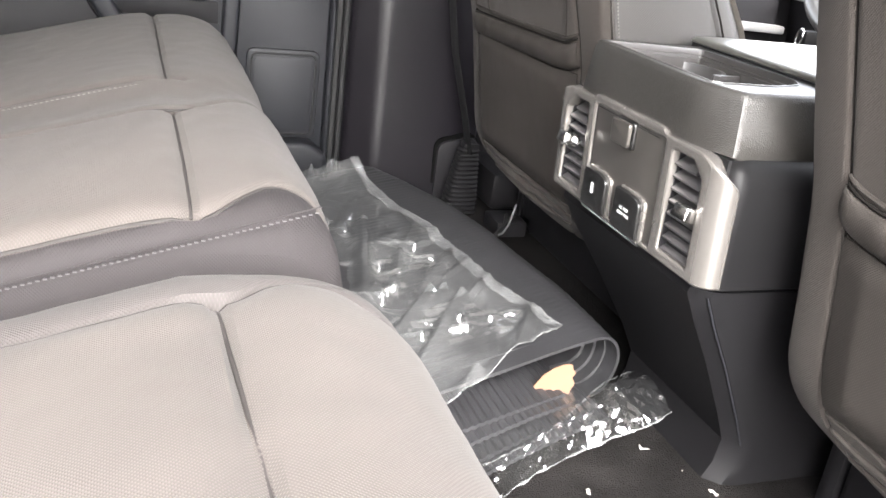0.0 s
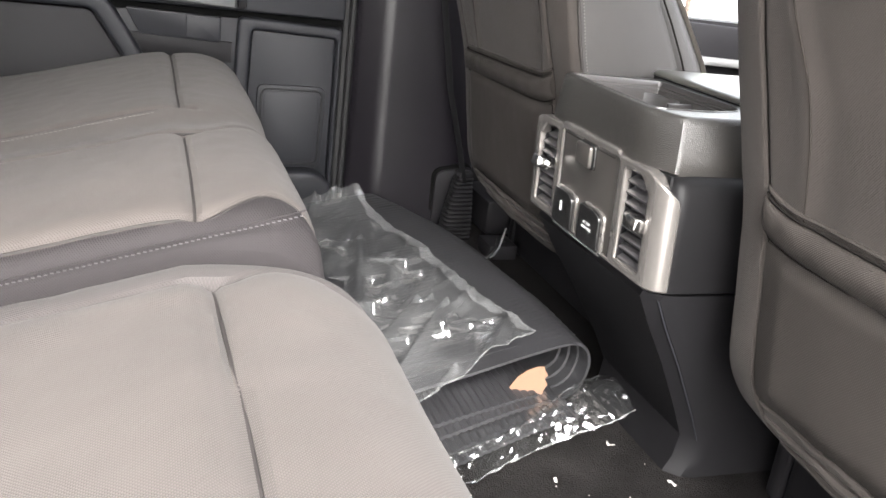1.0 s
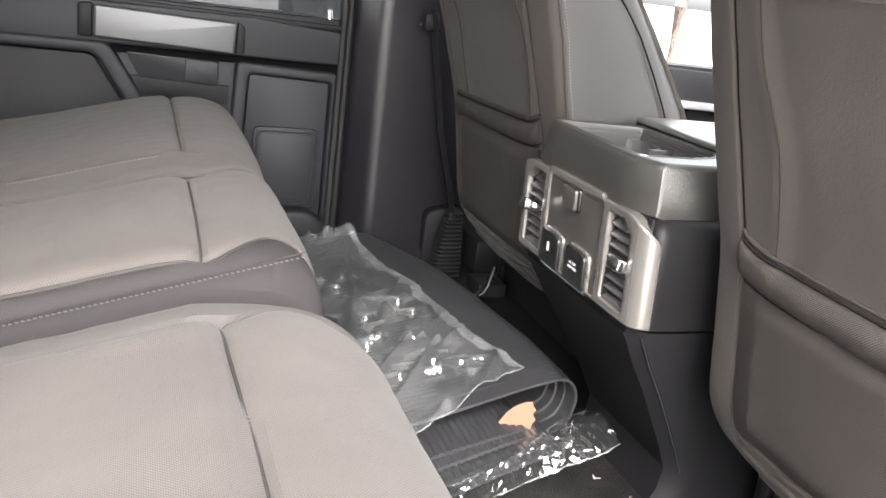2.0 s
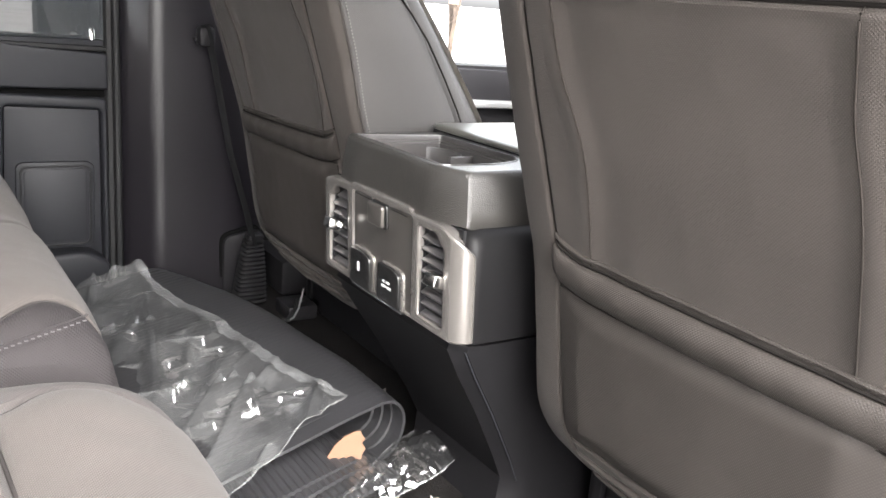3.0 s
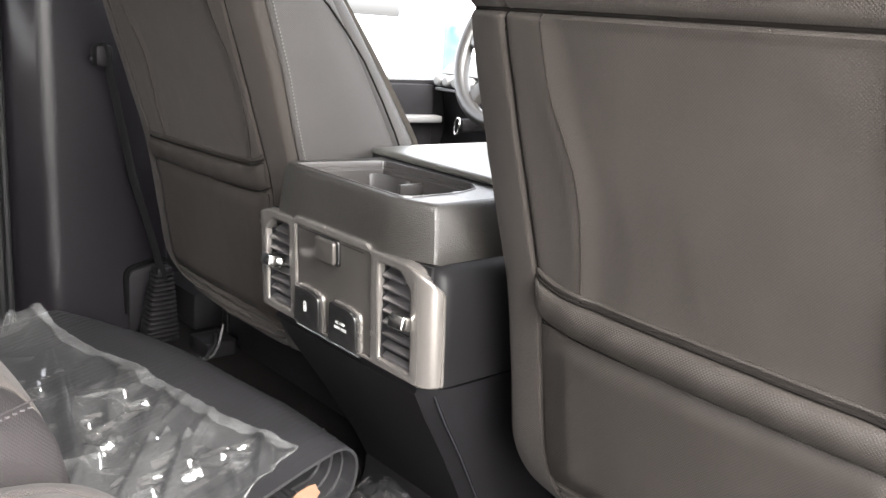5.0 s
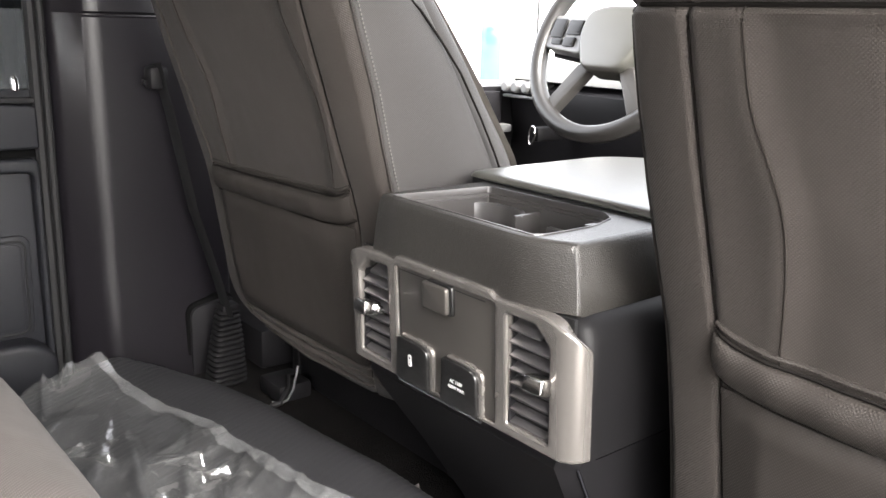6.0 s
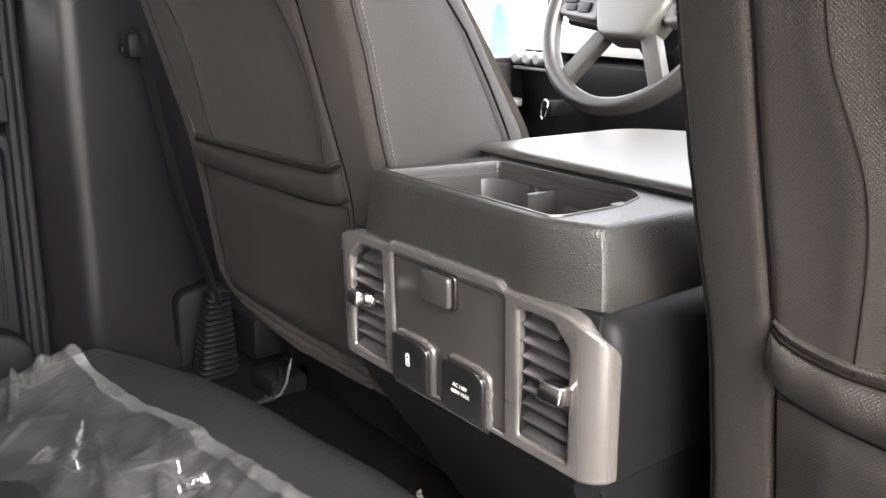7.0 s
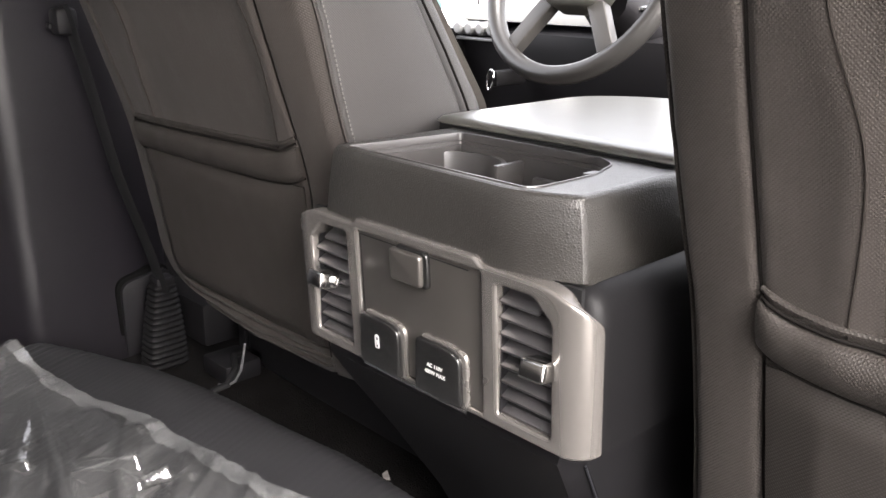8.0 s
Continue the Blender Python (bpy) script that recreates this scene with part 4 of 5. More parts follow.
# armrest lid
part("lid_gap", box(-0.13, 0.13, 0.142, 0.41, 0.42, 0.437, 0.001), RUBBER, t)
rows = []
for z, i in ((0.436, 0.003), (0.4375, 0.0), (0.440, 0.0005), (0.4425, 0.003), (0.444, 0.008), (0.445, 0.02)):
    c = rounded([(-0.136 + i, 0.14 + i), (0.136 - i, 0.14 + i), (0.136 - i, 0.41 - i), (0.06, 0.425 - i), (-0.06, 0.425 - i), (-0.136 + i, 0.375 - i)], [0.012, 0.012, 0.03, 0.03, 0.03, 0.04], 6)
    rows.append([(a, b, z) for a, b in c])
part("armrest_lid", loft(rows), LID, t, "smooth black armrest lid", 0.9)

# satin surround of the vent panel, wrapped round the ends
outline = [(-0.182, 0.2505), (-0.182, 0.350), (-0.160, 0.3665), (-0.134, 0.376), (-0.076, 0.376), (-0.071, 0.381), (0.066, 0.381), (0.072, 0.376), (0.134, 0.376), (0.160, 0.3665), (0.182, 0.350), (0.182, 0.2505)]
outline = rounded(outline, [0.003, 0.006, 0.010, 0.009, 0.003, 0.003, 0.003, 0.003, 0.009, 0.010, 0.006, 0.003], 8)


def vent_hole(s, g=0.0):
    p = [(0.0865 - g, 0.2615 - g), (0.1375 + g, 0.2615 - g), (0.1375 + g, 0.350 + g), (0.121 + g, 0.3655 + g), (0.0865 - g, 0.3655 + g)]
    p = rounded(p, 0.003, 3)
    return [(s * a, b) for a, b in (p if s > 0 else p[::-1])]


mid_hole = rounded([(-0.0715, 0.2555), (0.0715, 0.2555), (0.0715, 0.3705), (-0.0715, 0.3705)], 0.002, 2)
bm = prism(outline, None, 0.014, 0.0028, 4, holes=[vent_hole(1), vent_hole(-1), mid_hole])
for k in range(9):
    for s in (-1, 1):
        bmesh.ops.bisect_plane(bm, geom=bm.verts[:] + bm.edges[:] + bm.faces[:], plane_co=(s * (0.1445 + 0.0042 * k), 0, 0), plane_no=(1, 0, 0))
R = 0.021
for v in bm.verts:
    a, d, b = v.co
    s = abs(a)
    if s > 0.1445:
        th = (s - 0.1445) / R
        rr = R - d
        a, d = math.copysign(0.1445 + rr * math.sin(th), a), R - rr * math.cos(th)
    v.co = Vector(facing(a, b, d - 0.003))
bezel = part("bezel", bm, SATIN, t, "satin warm-grey metallic vent surround", 0.5)
# middle panel with its small button and two outlet covers
# the surround's paint, darkened because the flat panel catches less light
part("centre_panel", prism(rounded([(-0.0712, 0.2558), (0.0712, 0.2558), (0.0712, 0.3702), (-0.0712, 0.3702)], 0.003, 3), lambda a, b, d: facing(a, b, d - 0.0004), 0.01, 0.001), SATIN_SHADED, t, "flat satin grey control panel, darkened for its shade")
part("panel_backing", box(-0.15, 0.15, 0.0105, 0.014, 0.252, 0.374, 0), RUBBER, t)
part("panel_seam", prism([(-0.0692, 0.3), (-0.0682, 0.3), (-0.0682, 0.3672), (0.058, 0.3672), (0.058, 0.3682), (-0.0692, 0.3682)], lambda a, b, d: facing(a, b, d - 0.0006), 0.002, 0), RUBBER, t, "fine dark joint")


def cap(x0, x1, z0, z1, proud, mat, name, label, arch=0.0, r=0.004):
    o = rounded([(x0, z0), (x1, z0), (x1, z1 - arch), ((x0 + x1) / 2 + 0.012, z1), (x0 + 0.003, z1)], [r, r, r * 1.6, 0.01, r], 4) if arch else rounded([(x0, z0), (x1, z0), (x1, z1), (x0, z1)], r, 4)
    return part(name, prism(o, lambda a, b, d: facing(a, b, d - proud), proud - 0.0003, 0.0022, 3), mat, t, label)


cap(-0.0235, 0.0125, 0.342, 0.3685, 0.0085, SATIN_SHADED, "push_button", "raised square button")
cap(-0.0205, 0.0165, 0.3405, 0.371, 0.0045, GLOSS, "button_rim", "dark button rim", 0, 0.005)
for x0, x1, name in ((-0.070, -0.0185, "usb_cover"), (0.0005, 0.0525, "outlet_cover")):
    cap(x0, x1, 0.2535, 0.3, 0.0085, GLOSS, name, "gloss black hinged outlet cover", 0.004)
    cap(x0 + 0.002, x1 + 0.0045, 0.2525, 0.303, 0.004, SATIN, name + "_rim", "satin rim", 0.004, 0.005)
part("lower_strip", sweep([facing(a, 0.2503, -0.0035) for a in np.linspace(-0.07, 0.056, 12)], 0.0016, 6), CHROME, t, "thin bright lower strip")


def words(text, x, z, size, name):
    cu = bpy.data.curves.new(name, "FONT")
    cu.body = text
    cu.size = size
    cu.align_x = "CENTER"
    cu.extrude = 0.0002
    ob = new(name, cu)
    p = facing(x, z, -0.0089)
    ob.matrix_world = Matrix.Translation(p) @ pose(0, 0, 0, 90 + math.degrees(math.atan(-LEAN)) * -1, 0, 0)
    dg = bpy.context.evaluated_depsgraph_get()
    me = bpy.data.meshes.new_from_object(ob.evaluated_get(dg))
    mw = ob.matrix_world.copy()
    bpy.data.objects.remove(ob)
    me.transform(Matrix.Translation(-BASE[t]) @ mw)
    me.materials.clear()
    me.materials.append(PRINT)
    o = new(name, me)
    o.parent = t
    return tagged(o, "white printed lettering")


words("AC 110V", 0.026, 0.2792, 0.0047, "lettering")
words("400W MAX", 0.026, 0.2732, 0.0047, "lettering")
icon = rounded([(-0.047, 0.2735), (-0.042, 0.2735), (-0.042, 0.285), (-0.0445, 0.2862), (-0.047, 0.285)], 0.0015, 3)
hole = rounded([(-0.046, 0.2747), (-0.043, 0.2747), (-0.043, 0.2835), (-0.046, 0.2835)], 0.0008, 2)
part("charge_symbol", prism(icon, lambda a, b, d: facing(a, b, d - 0.009), 0.0006, 0, holes=[hole]), PRINT, t, "white printed symbol")
part("charge_symbol_mark", prism([(-0.045, 0.2765), (-0.044, 0.2765), (-0.044, 0.281), (-0.045, 0.281)], lambda a, b, d: facing(a, b, d - 0.009), 0.0006, 0), PRINT, t)
# louvred vents
for s in (-1, 1):
    v = part("vent", box(s * 0.112 - 0.0262, s * 0.112 + 0.0262, 0.026, 0.0265, 0.258, 0.369, 0), RUBBER, t, "dark vent recess")
    for x in (0.0872, 0.1368):
        part("vent_wall", box(s * x - 0.0006, s * x + 0.0006, 0.003, 0.027, 0.26, 0.367, 0), TRIM_DARK, v)
    for k in range(8):
        z = 0.2675 + 0.0127 * k
        w = 0.0248 if k < 7 else 0.018
        c = s * 0.112 - (s * 0.0068 if k == 7 else 0)
        m = Matrix.Translation((c, 0.011 + LEAN * (z - 0.312), z)) @ pose(0, 0, 0, 30, 0, 0)
        part("slat", box(-w, w, -0.0105, 0.0095, -0.0016, 0.0016, 0.001, 2, m=m), SLAT, v, "charcoal louvre slat")
    m = Matrix.Translation((0.131 if s > 0 else -0.118, -0.005, 0.3155)) @ pose(0, 0, 0, -14, 0, s * 4)
    kb = box(-0.0105, 0.0105, -0.0125, 0.008, -0.0075, 0.0075, 0.0025, 3, m=m)
    part("vent_knob", kb, CHROME, v, "bright chrome slider knob")
    m = Matrix.Translation((0.119 if s > 0 else -0.105, 0.001, 0.314)) @ pose(0, 0, 0, -25, 0, 0)
    part("knob_stem", box(-0.004, 0.004, -0.006, 0.008, -0.0035, 0.0035, 0.001, 2, m=m), CHROME, v)

# ---- rolled rubber mats in clear bags ----
def mat_section(lift, reach, r):
    """The fold of a mat seen from its end: out along the floor, round, and back over itself."""
    pts = [(-0.31, 0.006 + lift), (-0.2, 0.006 + lift), (-0.1, 0.006 + lift), (reach - r, 0.006 + lift)]
    for k in range(1, 12):
        a = -math.pi / 2 + math.pi * k / 12
        pts.append((reach - r + r * math.cos(a), 0.006 + lift + r + r * math.sin(a)))
    for f in np.linspace(0, 1, 10):
        pts.append((reach - r - (0.30 + reach - r) * f, 0.006 + lift + 2 * r - (2 * r - 0.03) * f ** 1.2))
    return pts


def roll_shift(x):
    """The roll runs askew: its fold draws back towards the far end."""
    return -0.14 * max(0.0, -0.15 - x) - 0.25 * max(0.0, -0.5 - x)


def folded_mat(x0, x1, lift, reach, r, label, skew=0.0):
    sec = mat_section(lift, reach, r)
    nx = int((x1 - x0) / 0.0045)
    rows = []
    for i in range(nx + 1):
        x = x0 + (x1 - x0) * i / nx
        row = []
        for j, (y, z) in enumerate(sec):
            rib = 0.0009 * math.cos((x + 0.01 * noise.noise((x * 5, j * 0.25, 2))) * 560) * smooth(0.1, 0.5, 0.5 + noise.noise((x * 7, j * 0.2, 6)))
            row.append((x + skew * (y + 0.1), y + 0.005 * noise.noise((x * 6, j * 0.1, lift)) + roll_shift(x), z * (1 - 0.12 * smooth(-0.3, -0.66, x)) + 0.0025 * noise.noise((x * 11, j * 0.3, 1 + lift)) + rib))
        rows.append(row)
    bm = loft(rows, closed=False)
    thicken(bm, 0.004)
    return solid("rubber_mat", bm, MAT_RUBBER, label, "floor mat", "", "rolled floor mats", (x0, -0.1, 0.0))


folded_mat(-0.66, 0.012, 0.012, 0.065, 0.043, "dark grey rolled rubber floor mat inside bag", -0.2)
for k in range(3):
    folded_mat(-0.5, -0.015 - 0.012 * k, 0.019 + 0.0055 * k, 0.058 - 0.0065 * k, 0.0365 - 0.0062 * k, "inner dark grey rubber mat rolled within another", -0.2 - 0.03 * k)


def flat_mat(lift, short, seed):
    """A ribbed mat lying flat under the roll, its cut edge askew."""
    def at(u, v):
        y = -0.32 + (0.34 - short) * v
        x = -0.5 + (0.54 - 0.42 * y - short) * u
        return (x + 0.03 * (v - 0.5), y, 0.009 + lift + (0.022 - lift * 0.5) * smooth(0.5, 1.0, u) * smooth(0.2, 0.9, v) + 0.0012 * math.cos(v * 190 + seed) + 0.002 * noise.noise((x * 9, y * 9, seed)))
    return thicken(grid(at, 40, 120), 0.0045)


solid("rubber_mat", flat_mat(0.0, 0.0, 3), MAT_RUBBER, "flat dark rubber mat under the roll", "floor mat", "", "rolled floor mats", (-0.2, -0.15, 0.0))
for k in range(3):
    solid("rubber_mat", flat_mat(0.009 + 0.009 * k, 0.016 + 0.016 * k, 5 + k), MAT_RUBBER, "ribbed dark rubber mat stacked within the roll", "floor mat", "", "rolled floor mats", (-0.2, -0.15, 0.0))
t = thing("cardboard_tag", (-0.01, -0.03, 0.03), "torn tan cardboard piece inside the mat roll", "cardboard")
card = [(-0.064, 0.036), (-0.058, 0.052), (-0.05, 0.066), (-0.04, 0.077), (-0.029, 0.084), (-0.021, 0.085), (-0.018, 0.078), (-0.0135, 0.072), (-0.0165, 0.066), (-0.012, 0.058), (-0.016, 0.05), (-0.0185, 0.038), (-0.03, 0.034), (-0.048, 0.036)]
part("card", prism(card, lambda a, b, d: (0.004 + d + 0.25 * (a + 0.04) + 6 * (b - 0.06) ** 2, a, b), 0.0014, 0), CARD, t)

t = thing("plastic_bag", (-0.3, -0.1, 0.0), "clear crinkled plastic bag over the rolled mats", "plastic bag")
rnd = random.Random(11)
FOLDS = [((-0.6, -0.125), (-0.397, -0.168), 0.018, 0.022), ((-0.397, -0.168), (-0.11, -0.232), 0.02, 0.018), ((-0.333, -0.075), (-0.345, -0.104), 0.012, 0.012),
         ((-0.345, -0.104), (-0.282, -0.145), 0.014, 0.012), ((-0.282, -0.145), (-0.21, -0.17), 0.014, 0.012), ((-0.155, -0.142), (-0.06, -0.225), 0.022, 0.013),
         ((-0.258, -0.079), (-0.155, -0.165), 0.013, 0.012), ((-0.125, -0.111), (0.03, -0.228), 0.024, 0.014), ((-0.175, -0.053), (-0.083, -0.149), 0.013, 0.012),
         ((-0.069, -0.038), (0.036, -0.113), 0.024, 0.02), ((-0.04, -0.04), (0.0, -0.06), 0.018, 0.014), ((-0.019, -0.046), (0.01, -0.022), 0.014, 0.01),
         ((-0.5, -0.15), (-0.3, -0.26), 0.012, 0.02), ((-0.41, -0.11), (-0.3, -0.12), 0.01, 0.02), ((-0.2, -0.2), (-0.05, -0.3), 0.016, 0.016)]
FOLDS += [((x, y), (x + rnd.uniform(-0.05, 0.05), y - rnd.uniform(0.02, 0.08)), rnd.uniform(0.003, 0.007), rnd.uniform(0.006, 0.012)) for x, y in [(rnd.uniform(-0.62, 0.0), rnd.uniform(-0.22, -0.02)) for _ in range(14)]]
for cx, cy, n in ((-0.05, -0.07, 12), (-0.25, -0.15, 7), (-0.05, -0.18, 6), (-0.6, -0.14, 5), (-0.4, -0.21, 4), (-0.15, -0.11, 7), (-0.2, -0.18, 5)):
    for _ in range(n):
        x, y, a, ln = rnd.gauss(cx, 0.035), rnd.gauss(cy, 0.03), rnd.choice((rnd.gauss(-2.1, 0.3), rnd.gauss(-0.6, 0.4))), rnd.uniform(0.025, 0.09)
        w = rnd.uniform(0.005, 0.01)
        FOLDS.append(((x, y), (x + ln * math.cos(a), y + ln * math.sin(a)), w * rnd.uniform(1.2, 2.0), w))


def fold_height(x, y):
    """Long sharp creases over a slack sheet."""
    h = 0.006 * noise.noise((x * 7, y * 7, 4)) + 0.0025 * abs(noise.noise((x * 22, y * 16, 9)))
    best = 0.0
    for (ax, ay), (bx, by), hh, w in FOLDS:
        ux, uy = bx - ax, by - ay
        f = ((x - ax) * ux + (y - ay) * uy) / (ux * ux + uy * uy)
        if -0.2 < f < 1.2:
            g = min(1.0, max(0.0, f))
            d = math.hypot(x - ax - g * ux, y - ay - g * uy)
            best = max(best, hh * math.exp(-((d / w) ** 2) * 2.2) * (1 - 0.5 * g))
    return h + best


def over_mat(y):
    """The top of the outer roll."""
    if y > 0.022:
        return 0.063 + math.sqrt(max(0.0, 0.047 ** 2 - (y - 0.022) ** 2)) if y < 0.068 else 0.06
    f = min(1.0, (0.022 - y) / 0.322)
    return 0.112 - 0.062 * f ** 1.2


def upper_film(u, v):
    x = -0.70 + 0.69 * u
    edge = -0.135 + 0.112 * u + 0.01 * noise.noise((u * 7, 1, 1)) + 0.003 * noise.noise((u * 31, 1, 1))
    y = -0.34 + (0.34 + edge) * v
    x += (0.16 * (1 - v) - 0.012 + 0.002 * noise.noise((v * 12, 3, 3))) * smooth(0.6, 1.0, u)
    end = smooth(0.0, 0.12, u)
    z = (over_mat(y - roll_shift(x)) * (1 - 0.1 * smooth(-0.3, -0.66, x)) + 0.005) * end + 0.06 * (1 - end) + fold_height(x, y) * (1 - 0.75 * smooth(0.88, 1.0, v)) + 0.003 * smooth(0.97, 1.0, u) + 0.003 * smooth(0.95, 1.0, v) + 0.026 * pit(u - 0.11, 0.045) * smooth(0.3, 0.95, v)
    return (x, y, z)


def crumpled(fn, nu, nv, slip, lift):
    """A sheet whose grid points are shifted at random, so that it breaks into small facets."""
    def at(u, v):
        i, j = round(u * nu), round(v * nv)
        if 0 < i < nu and 0 < j < nv:
            u, v = u + rnd.uniform(-slip, slip) / nu, v + rnd.uniform(-slip, slip) / nv
        x, y, z = fn(u, v)
        return (x, y, z + rnd.uniform(-lift, lift))
    bm = grid(at, nu, nv)
    bmesh.ops.triangulate(bm, faces=bm.faces[:], quad_method="SHORT_EDGE")
    return bm


part("film", crumpled(upper_film, 280, 130, 0.1, 0.00004), FILM, t, "", 0.8)
for pts in ([upper_film(1.0, k / 60) for k in range(61)],):
    r = [0.0004 + 0.0016 * abs(noise.noise((p[0] * 40, p[1] * 40, 0))) for p in pts]
    part("film_hem", sweep(pts, r, 6), FILM_HEM, t, "rolled bright film edge")

def edge_band(u, v):
    """The slack rolled band along the forward edge of the film."""
    a = upper_film(0.1 + 0.9 * u, 1.0)
    b = upper_film(0.1 + 0.9 * u, 1.0 - 0.06 * v)
    w = 0.016 + 0.008 * noise.noise((u * 14, 5, 5))
    ang = math.pi * (1.25 * v - 0.25)
    return (a[0], a[1] - 0.002 - w * v + 0.002 * noise.noise((u * 60, v * 3, 1)), b[2] + 0.0012 + 0.0014 * math.sin(ang) + 0.0012 * abs(noise.noise((u * 90, v * 4, 8))))


part("edge_band", crumpled(edge_band, 130, 5, 0.3, 0.0006), FILM_HEM, t, "milky doubled film edge", 0.25)
SEAM_X = ((-0.32, 0.185), (-0.167, 0.114), (-0.047, 0.06), (0.02, 0.016), (0.075, -0.01))
LIP_X = ((-0.32, 0.2), (-0.146, 0.136), (-0.09, 0.108), (-0.047, 0.094), (0.0, 0.092), (0.05, 0.099), (0.075, 0.08))
LIP_Z = ((-0.32, 0.008), (-0.146, 0.012), (-0.047, 0.02), (0.0, 0.036), (0.05, 0.055), (0.075, 0.058))


def near_film(u, v):
    """The open end of the bag, from the welded seam to the lip."""
    y = -0.32 + 0.395 * v
    a, b = soft(SEAM_X, y), soft(LIP_X, y)
    x = a + (b - a) * u + 0.004 * noise.noise((y * 45, 4, u * 2))
    z = 0.034 + 0.022 * smooth(-0.1, 0.03, y)
    z = z + (soft(LIP_Z, y) - z) * u + 0.012 * math.sin(math.pi * u)
    z += 0.009 * abs(noise.noise((x * 30, y * 26, 2))) * smooth(0.0, 0.2, u)
    return (x, y, max(0.004, z))


def seam_film(u, v):
    """Smooth clear film between the roll and the welded seam."""
    y = -0.32 + 0.36 * v
    b = soft(SEAM_X, y)
    x = b - 0.07 * (1 - u)
    return (x, y, 0.034 + 0.022 * smooth(-0.1, 0.03, y) - 0.002 * (1 - u) + 0.003 * abs(noise.noise((x * 25, y * 18, 7))))


part("film", crumpled(near_film, 14, 76, 0.42, 0.003), FILM_CLEAR, t, "clear crumpled film", 0.02)
part("film", crumpled(seam_film, 14, 60, 0.3, 0.0004), FILM_CLEAR, t, "clear smooth film", 0.3)
for u, fat in ((1.0, 0.0024), (0.0, 0.0012)):
    pts = [near_film(u, k / 110) for k in range(20, 111)]
    r = [0.0003 + fat * abs(noise.noise((p[0] * 70, p[1] * 70, u))) for p in pts]
    part("film_hem", sweep(pts, r, 5), FILM_HEM, t, "rolled bright film edge")

# scraps on the floor
for x, y, a, s in ((0.074, 0.056, 30, 0.005), (0.133, -0.047, -10, 0.004), (0.161, 0.093, 60, 0.005), (-0.222, 0.147, -30, 0.009), (0.2, -0.02, 75, 0.003)):
    m = pose(x, y, 0.003, 8, 5, a)
    bm = thicken(grid(lambda u, v: m @ Vector(((u - 0.5) * s * (1.6 + v), (v - 0.5) * s * 0.8, 0.002 * math.sin(5 * u + x * 40) + 0.001)), 6, 3), 0.0006)
    solid("paper_scrap", bm, DEBRIS, "small pale torn scrap on the carpet", "litter", "", "floor scraps", (x, y, 0))

bm = bmesh.new()
for i in range(24):
    x, y, s = rnd.uniform(-0.02, 0.3), rnd.uniform(-0.2, 0.16), rnd.uniform(0.0002, 0.0006)
    box(x - s, x + s * 1.6, y - s, y + s, 0.001, 0.0024, 0, into=bm)
solid("lint", bm, DEBRIS, "pale lint and specks on the carpet", "litter", "stuff")

# parts under the driver seat: rail foot, harness loop
t = thing("seat_harness", (-0.52, 0.14, 0.0), "black wiring loop with bright clip under the seat", "cable")
pts = [(-0.60, 0.2, 0.012), (-0.59, 0.17, 0.03), (-0.57, 0.15, 0.04), (-0.55, 0.14, 0.03), (-0.54, 0.12, 0.015), (-0.55, 0.1, 0.008)]
part("cable", sweep(pts, 0.005, 8), RUBBER, t)
pts = [(-0.505, 0.132, 0.086), (-0.507, 0.13, 0.07), (-0.513, 0.128, 0.045), (-0.526, 0.125, 0.024), (-0.545, 0.122, 0.011), (-0.565, 0.12, 0.007)]
part("wire_clip", sweep(pts, 0.0018, 8), SILVER, t, "bright metal spring clip")
part("connector", box(-0.63, -0.56, 0.13, 0.19, 0.0, 0.03, 0.006), TRIM_DARK, t)

# ---- dash, steering wheel and driver door ----
t = thing("dashboard", (0, 0.95, 0.0), "dark dashboard with pale-lit top under windscreen", "dashboard")
prof = [(1.24, 0.0), (1.0, 0.02), (0.93, 0.12), (0.89, 0.28), (0.86, 0.36), (0.845, 0.44), (0.85, 0.465), (0.9, 0.485), (1.0, 0.51), (1.24, 0.53)]
rows = []
for i in range(41):
    x = -0.86 + 1.72 * i / 40
    rows.append([(x, y + 0.05 * (abs(x) / 0.86) ** 4 * (1 if z > 0.3 else 0), z) for y, z in prof])
part("body", loft(rows), TRIM_DARK, t, "", 0.5)
# dark pad as well; its pale base carries windscreen light
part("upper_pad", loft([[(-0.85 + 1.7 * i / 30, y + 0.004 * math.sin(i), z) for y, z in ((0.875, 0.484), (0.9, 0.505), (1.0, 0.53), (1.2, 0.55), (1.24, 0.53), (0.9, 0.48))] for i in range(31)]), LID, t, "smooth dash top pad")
for k in range(4):
    x = -0.835 + 0.031 * k
    rr = [[(x + q * math.cos(a * 0.3927), yy, 0.468 + q * math.sin(a * 0.3927)) for a in range(16)] for yy, q in ((0.9, 0.014), (0.86, 0.0135), (0.852, 0.0125), (0.849, 0.009))]
    part("knob", loft(rr), SILVER, t, "silver round knob")
part("trim_strip", box(-0.85, -0.7, 0.86, 0.875, 0.444, 0.45, 0.002), SILVER, t, "pale trim strip")
b = part("release_tab", sweep([(-0.66 + 0.012 * math.cos(a * 0.5236) * 0.7, 0.768, 0.384 + 0.018 * math.sin(a * 0.5236) + 0.006 * math.cos(a * 0.5236)) for a in range(12)], 0.0022, 8, closed=True), CHROME, t, "chrome brake release loop")
part("release_bracket", box(-0.672, -0.65, 0.775, 0.86, 0.37, 0.4, 0.006), TRIM_CONSOLE, t)
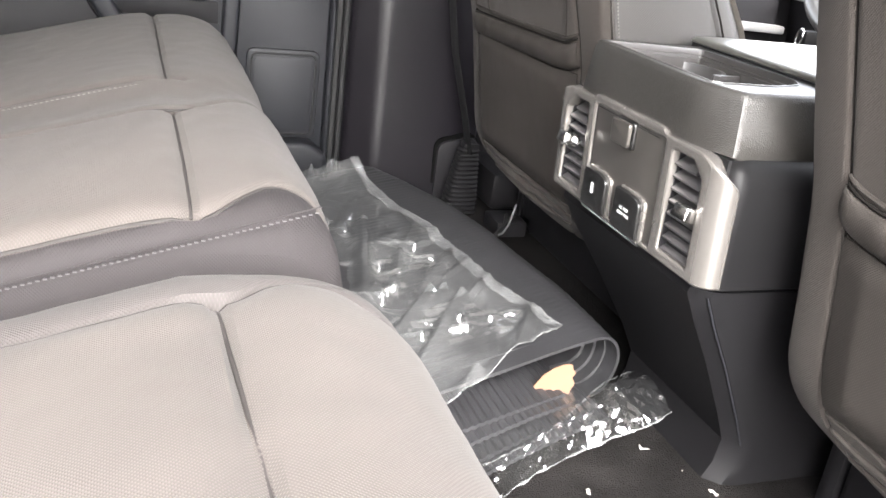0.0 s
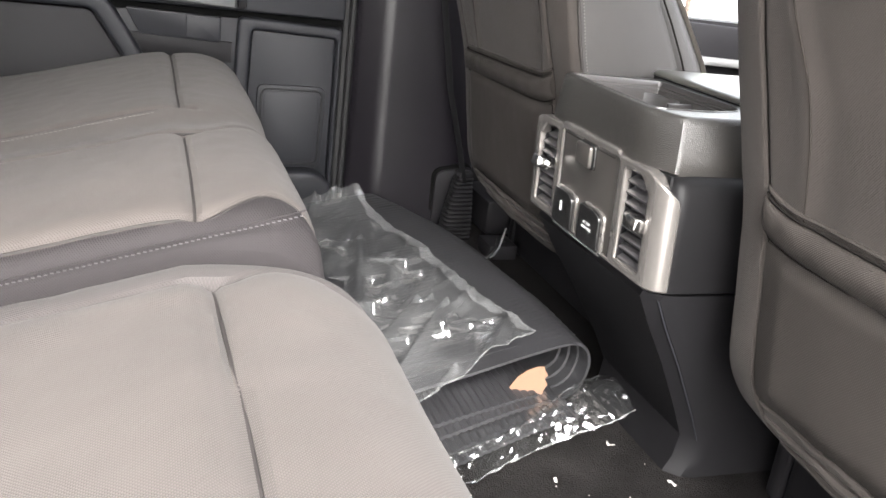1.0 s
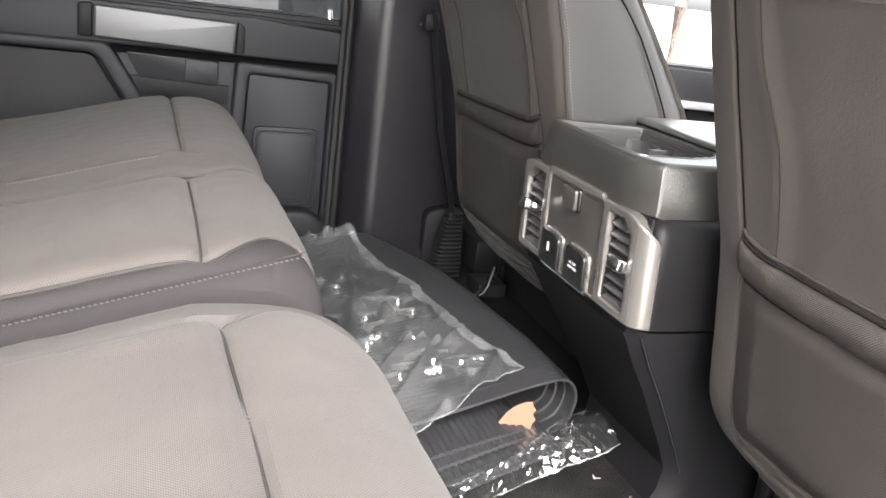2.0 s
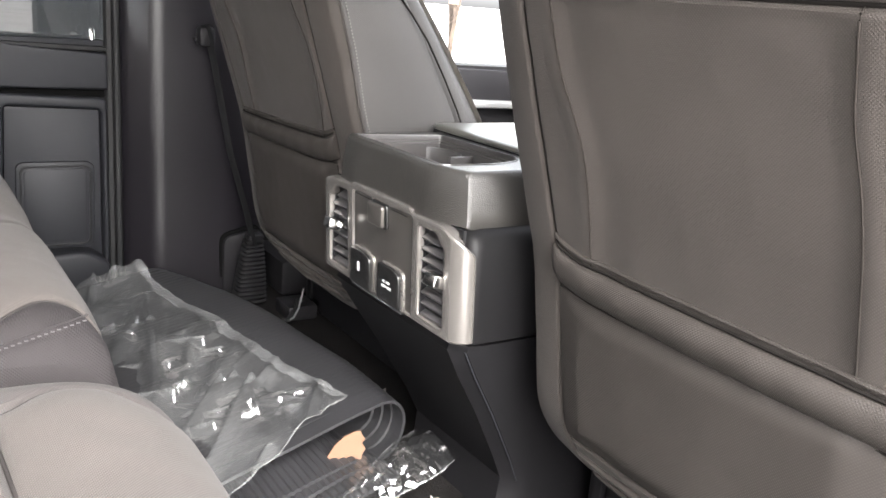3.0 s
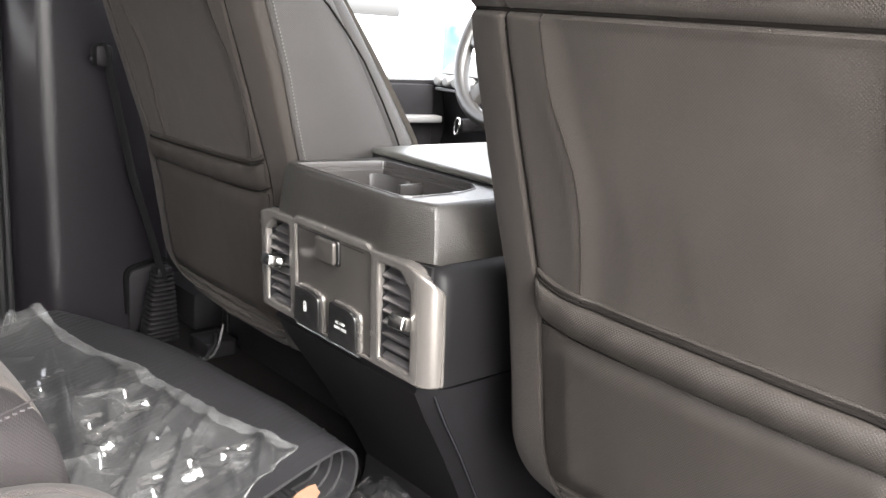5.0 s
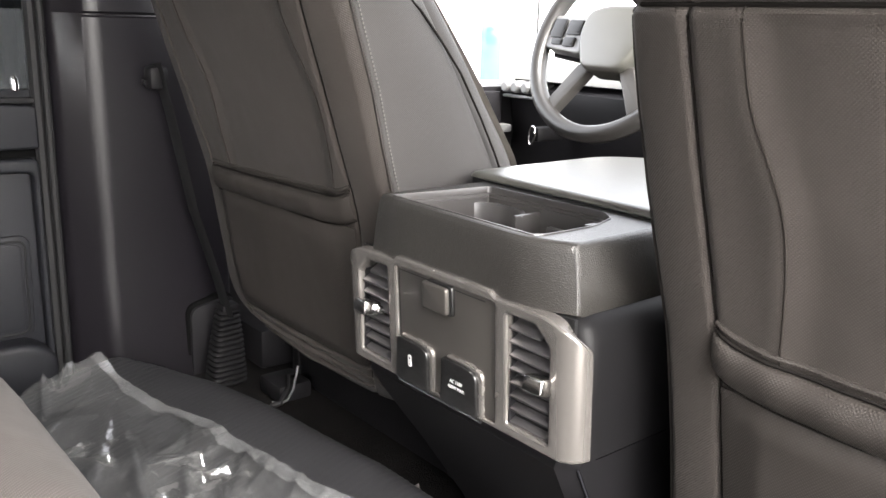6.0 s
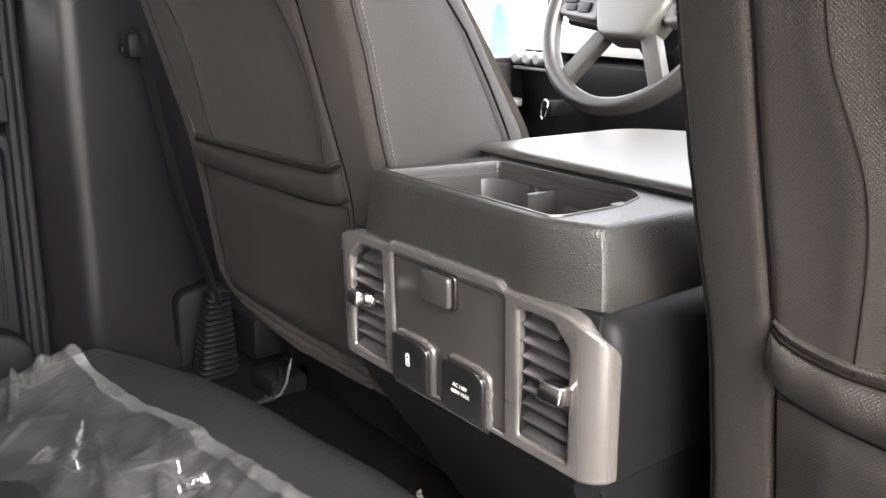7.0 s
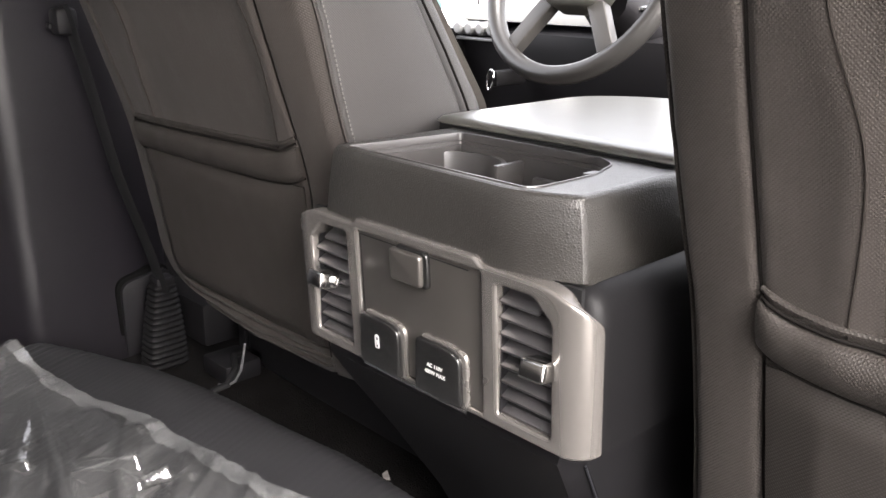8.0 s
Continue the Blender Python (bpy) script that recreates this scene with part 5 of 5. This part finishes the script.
part("column_shroud", loft([[(-0.43 + q * math.cos(a * 0.3927), y, z + q * 0.8 * math.sin(a * 0.3927)) for a in range(16)] for y, z, q in ((0.79, 0.535, 0.05), (0.83, 0.515, 0.062), (0.95, 0.46, 0.075))]), TRIM_DARK, t, "dark column shroud")
part("shift_lever", sweep([(-0.36, 0.8, 0.52), (-0.29, 0.79, 0.525), (-0.25, 0.785, 0.53)], [0.006, 0.007, 0.012], 10), CHROME, t, "bright column lever")
part("stalk", sweep([(-0.49, 0.8, 0.52), (-0.56, 0.79, 0.54), (-0.62, 0.785, 0.55)], [0.006, 0.008, 0.01], 10), TRIM_DARK, t, "indicator stalk")

t = thing("steering_wheel", (-0.43, 0.73, 0.565), "black leather steering wheel with silver spokes", "steering wheel")
WM = Matrix.Translation((-0.43, 0.73, 0.577)) @ pose(0, 0, 0, 66, 0, 0)


def wheel(*p):
    return WM @ Vector(p)


bm = bmesh.new()
rows = []
for k in range(64):
    a = k * math.tau / 64
    rows.append([wheel((0.172 + 0.0155 * math.cos(b * 0.5236)) * math.cos(a), (0.172 + 0.0155 * math.cos(b * 0.5236)) * math.sin(a), 0.0175 * math.sin(b * 0.5236)) for b in range(12)])
rows.append(rows[0])
loft(rows, caps=False, into=bm)
bmesh.ops.remove_doubles(bm, verts=bm.verts, dist=1e-6)
part("rim", bm, WHEEL_LEATHER, t, "black leather rim")
pad = rounded([(-0.07, 0.05), (-0.075, 0.0), (-0.045, -0.06), (0.045, -0.06), (0.075, 0.0), (0.07, 0.05), (0.03, 0.062), (-0.03, 0.062)], 0.02, 4)
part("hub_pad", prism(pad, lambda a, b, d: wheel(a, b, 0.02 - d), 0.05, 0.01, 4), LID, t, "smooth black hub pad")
for s in (-1, 1):
    sp = [(s * 0.06, 0.045), (s * 0.172, 0.045), (s * 0.176, 0.005), (s * 0.16, -0.02), (s * 0.065, -0.03)]
    sp = sp if s > 0 else sp[::-1]
    arm = part("spoke", prism(rounded(sp, 0.012, 4), lambda a, b, d: wheel(a, b, 0.006 - d), 0.024, 0.005, 3), SILVER, t, "silver control spoke")
    for bx, by, bw, bh in ((0.095, 0.02, 0.018, 0.014), (0.135, 0.018, 0.016, 0.018), (0.1, -0.008, 0.014, 0.009), (0.13, -0.008, 0.013, 0.006)):
        part("control_button", prism(rounded([(s * bx - bw, by - bh), (s * bx + bw, by - bh), (s * bx + bw, by + bh), (s * bx - bw, by + bh)], 0.004, 3), lambda a, b, d: wheel(a, b, 0.0105 - d), 0.006, 0.0015), GLOSS, arm, "gloss black control button")
    lo = [(s * 0.03, -0.05), (s * 0.062, -0.045), (s * 0.118, -0.135), (s * 0.095, -0.152)]
    lo = lo if s < 0 else lo[::-1]
    part("spoke", prism(rounded(lo, 0.006, 3), lambda a, b, d: wheel(a, b, 0.004 - d), 0.02, 0.004, 3), SPOKE, t, "dark satin lower spoke")

t = thing("driver_door", (-0.86, 0.55, 0.0), "dark driver door panel with silver pull", "door")
part("panel", prism(rounded([(0.17, 0.02), (0.86, 0.02), (0.86, 0.455), (0.17, 0.47)], 0.01), lambda a, b, d: (-0.85 - d, a, b), 0.012, 0.004), TRIM_DARK, t)
part("pull_trim", prism(rounded([(0.58, 0.372), (0.87, 0.367), (0.87, 0.384), (0.58, 0.39)], 0.005), lambda a, b, d: (-0.825 - d, a, b), 0.026, 0.005), SILVER, t, "silver pull trim")
part("armrest", box(-0.852, -0.79, 0.25, 0.7, 0.27, 0.33, 0.015, 3), TRIM_DARK, t)
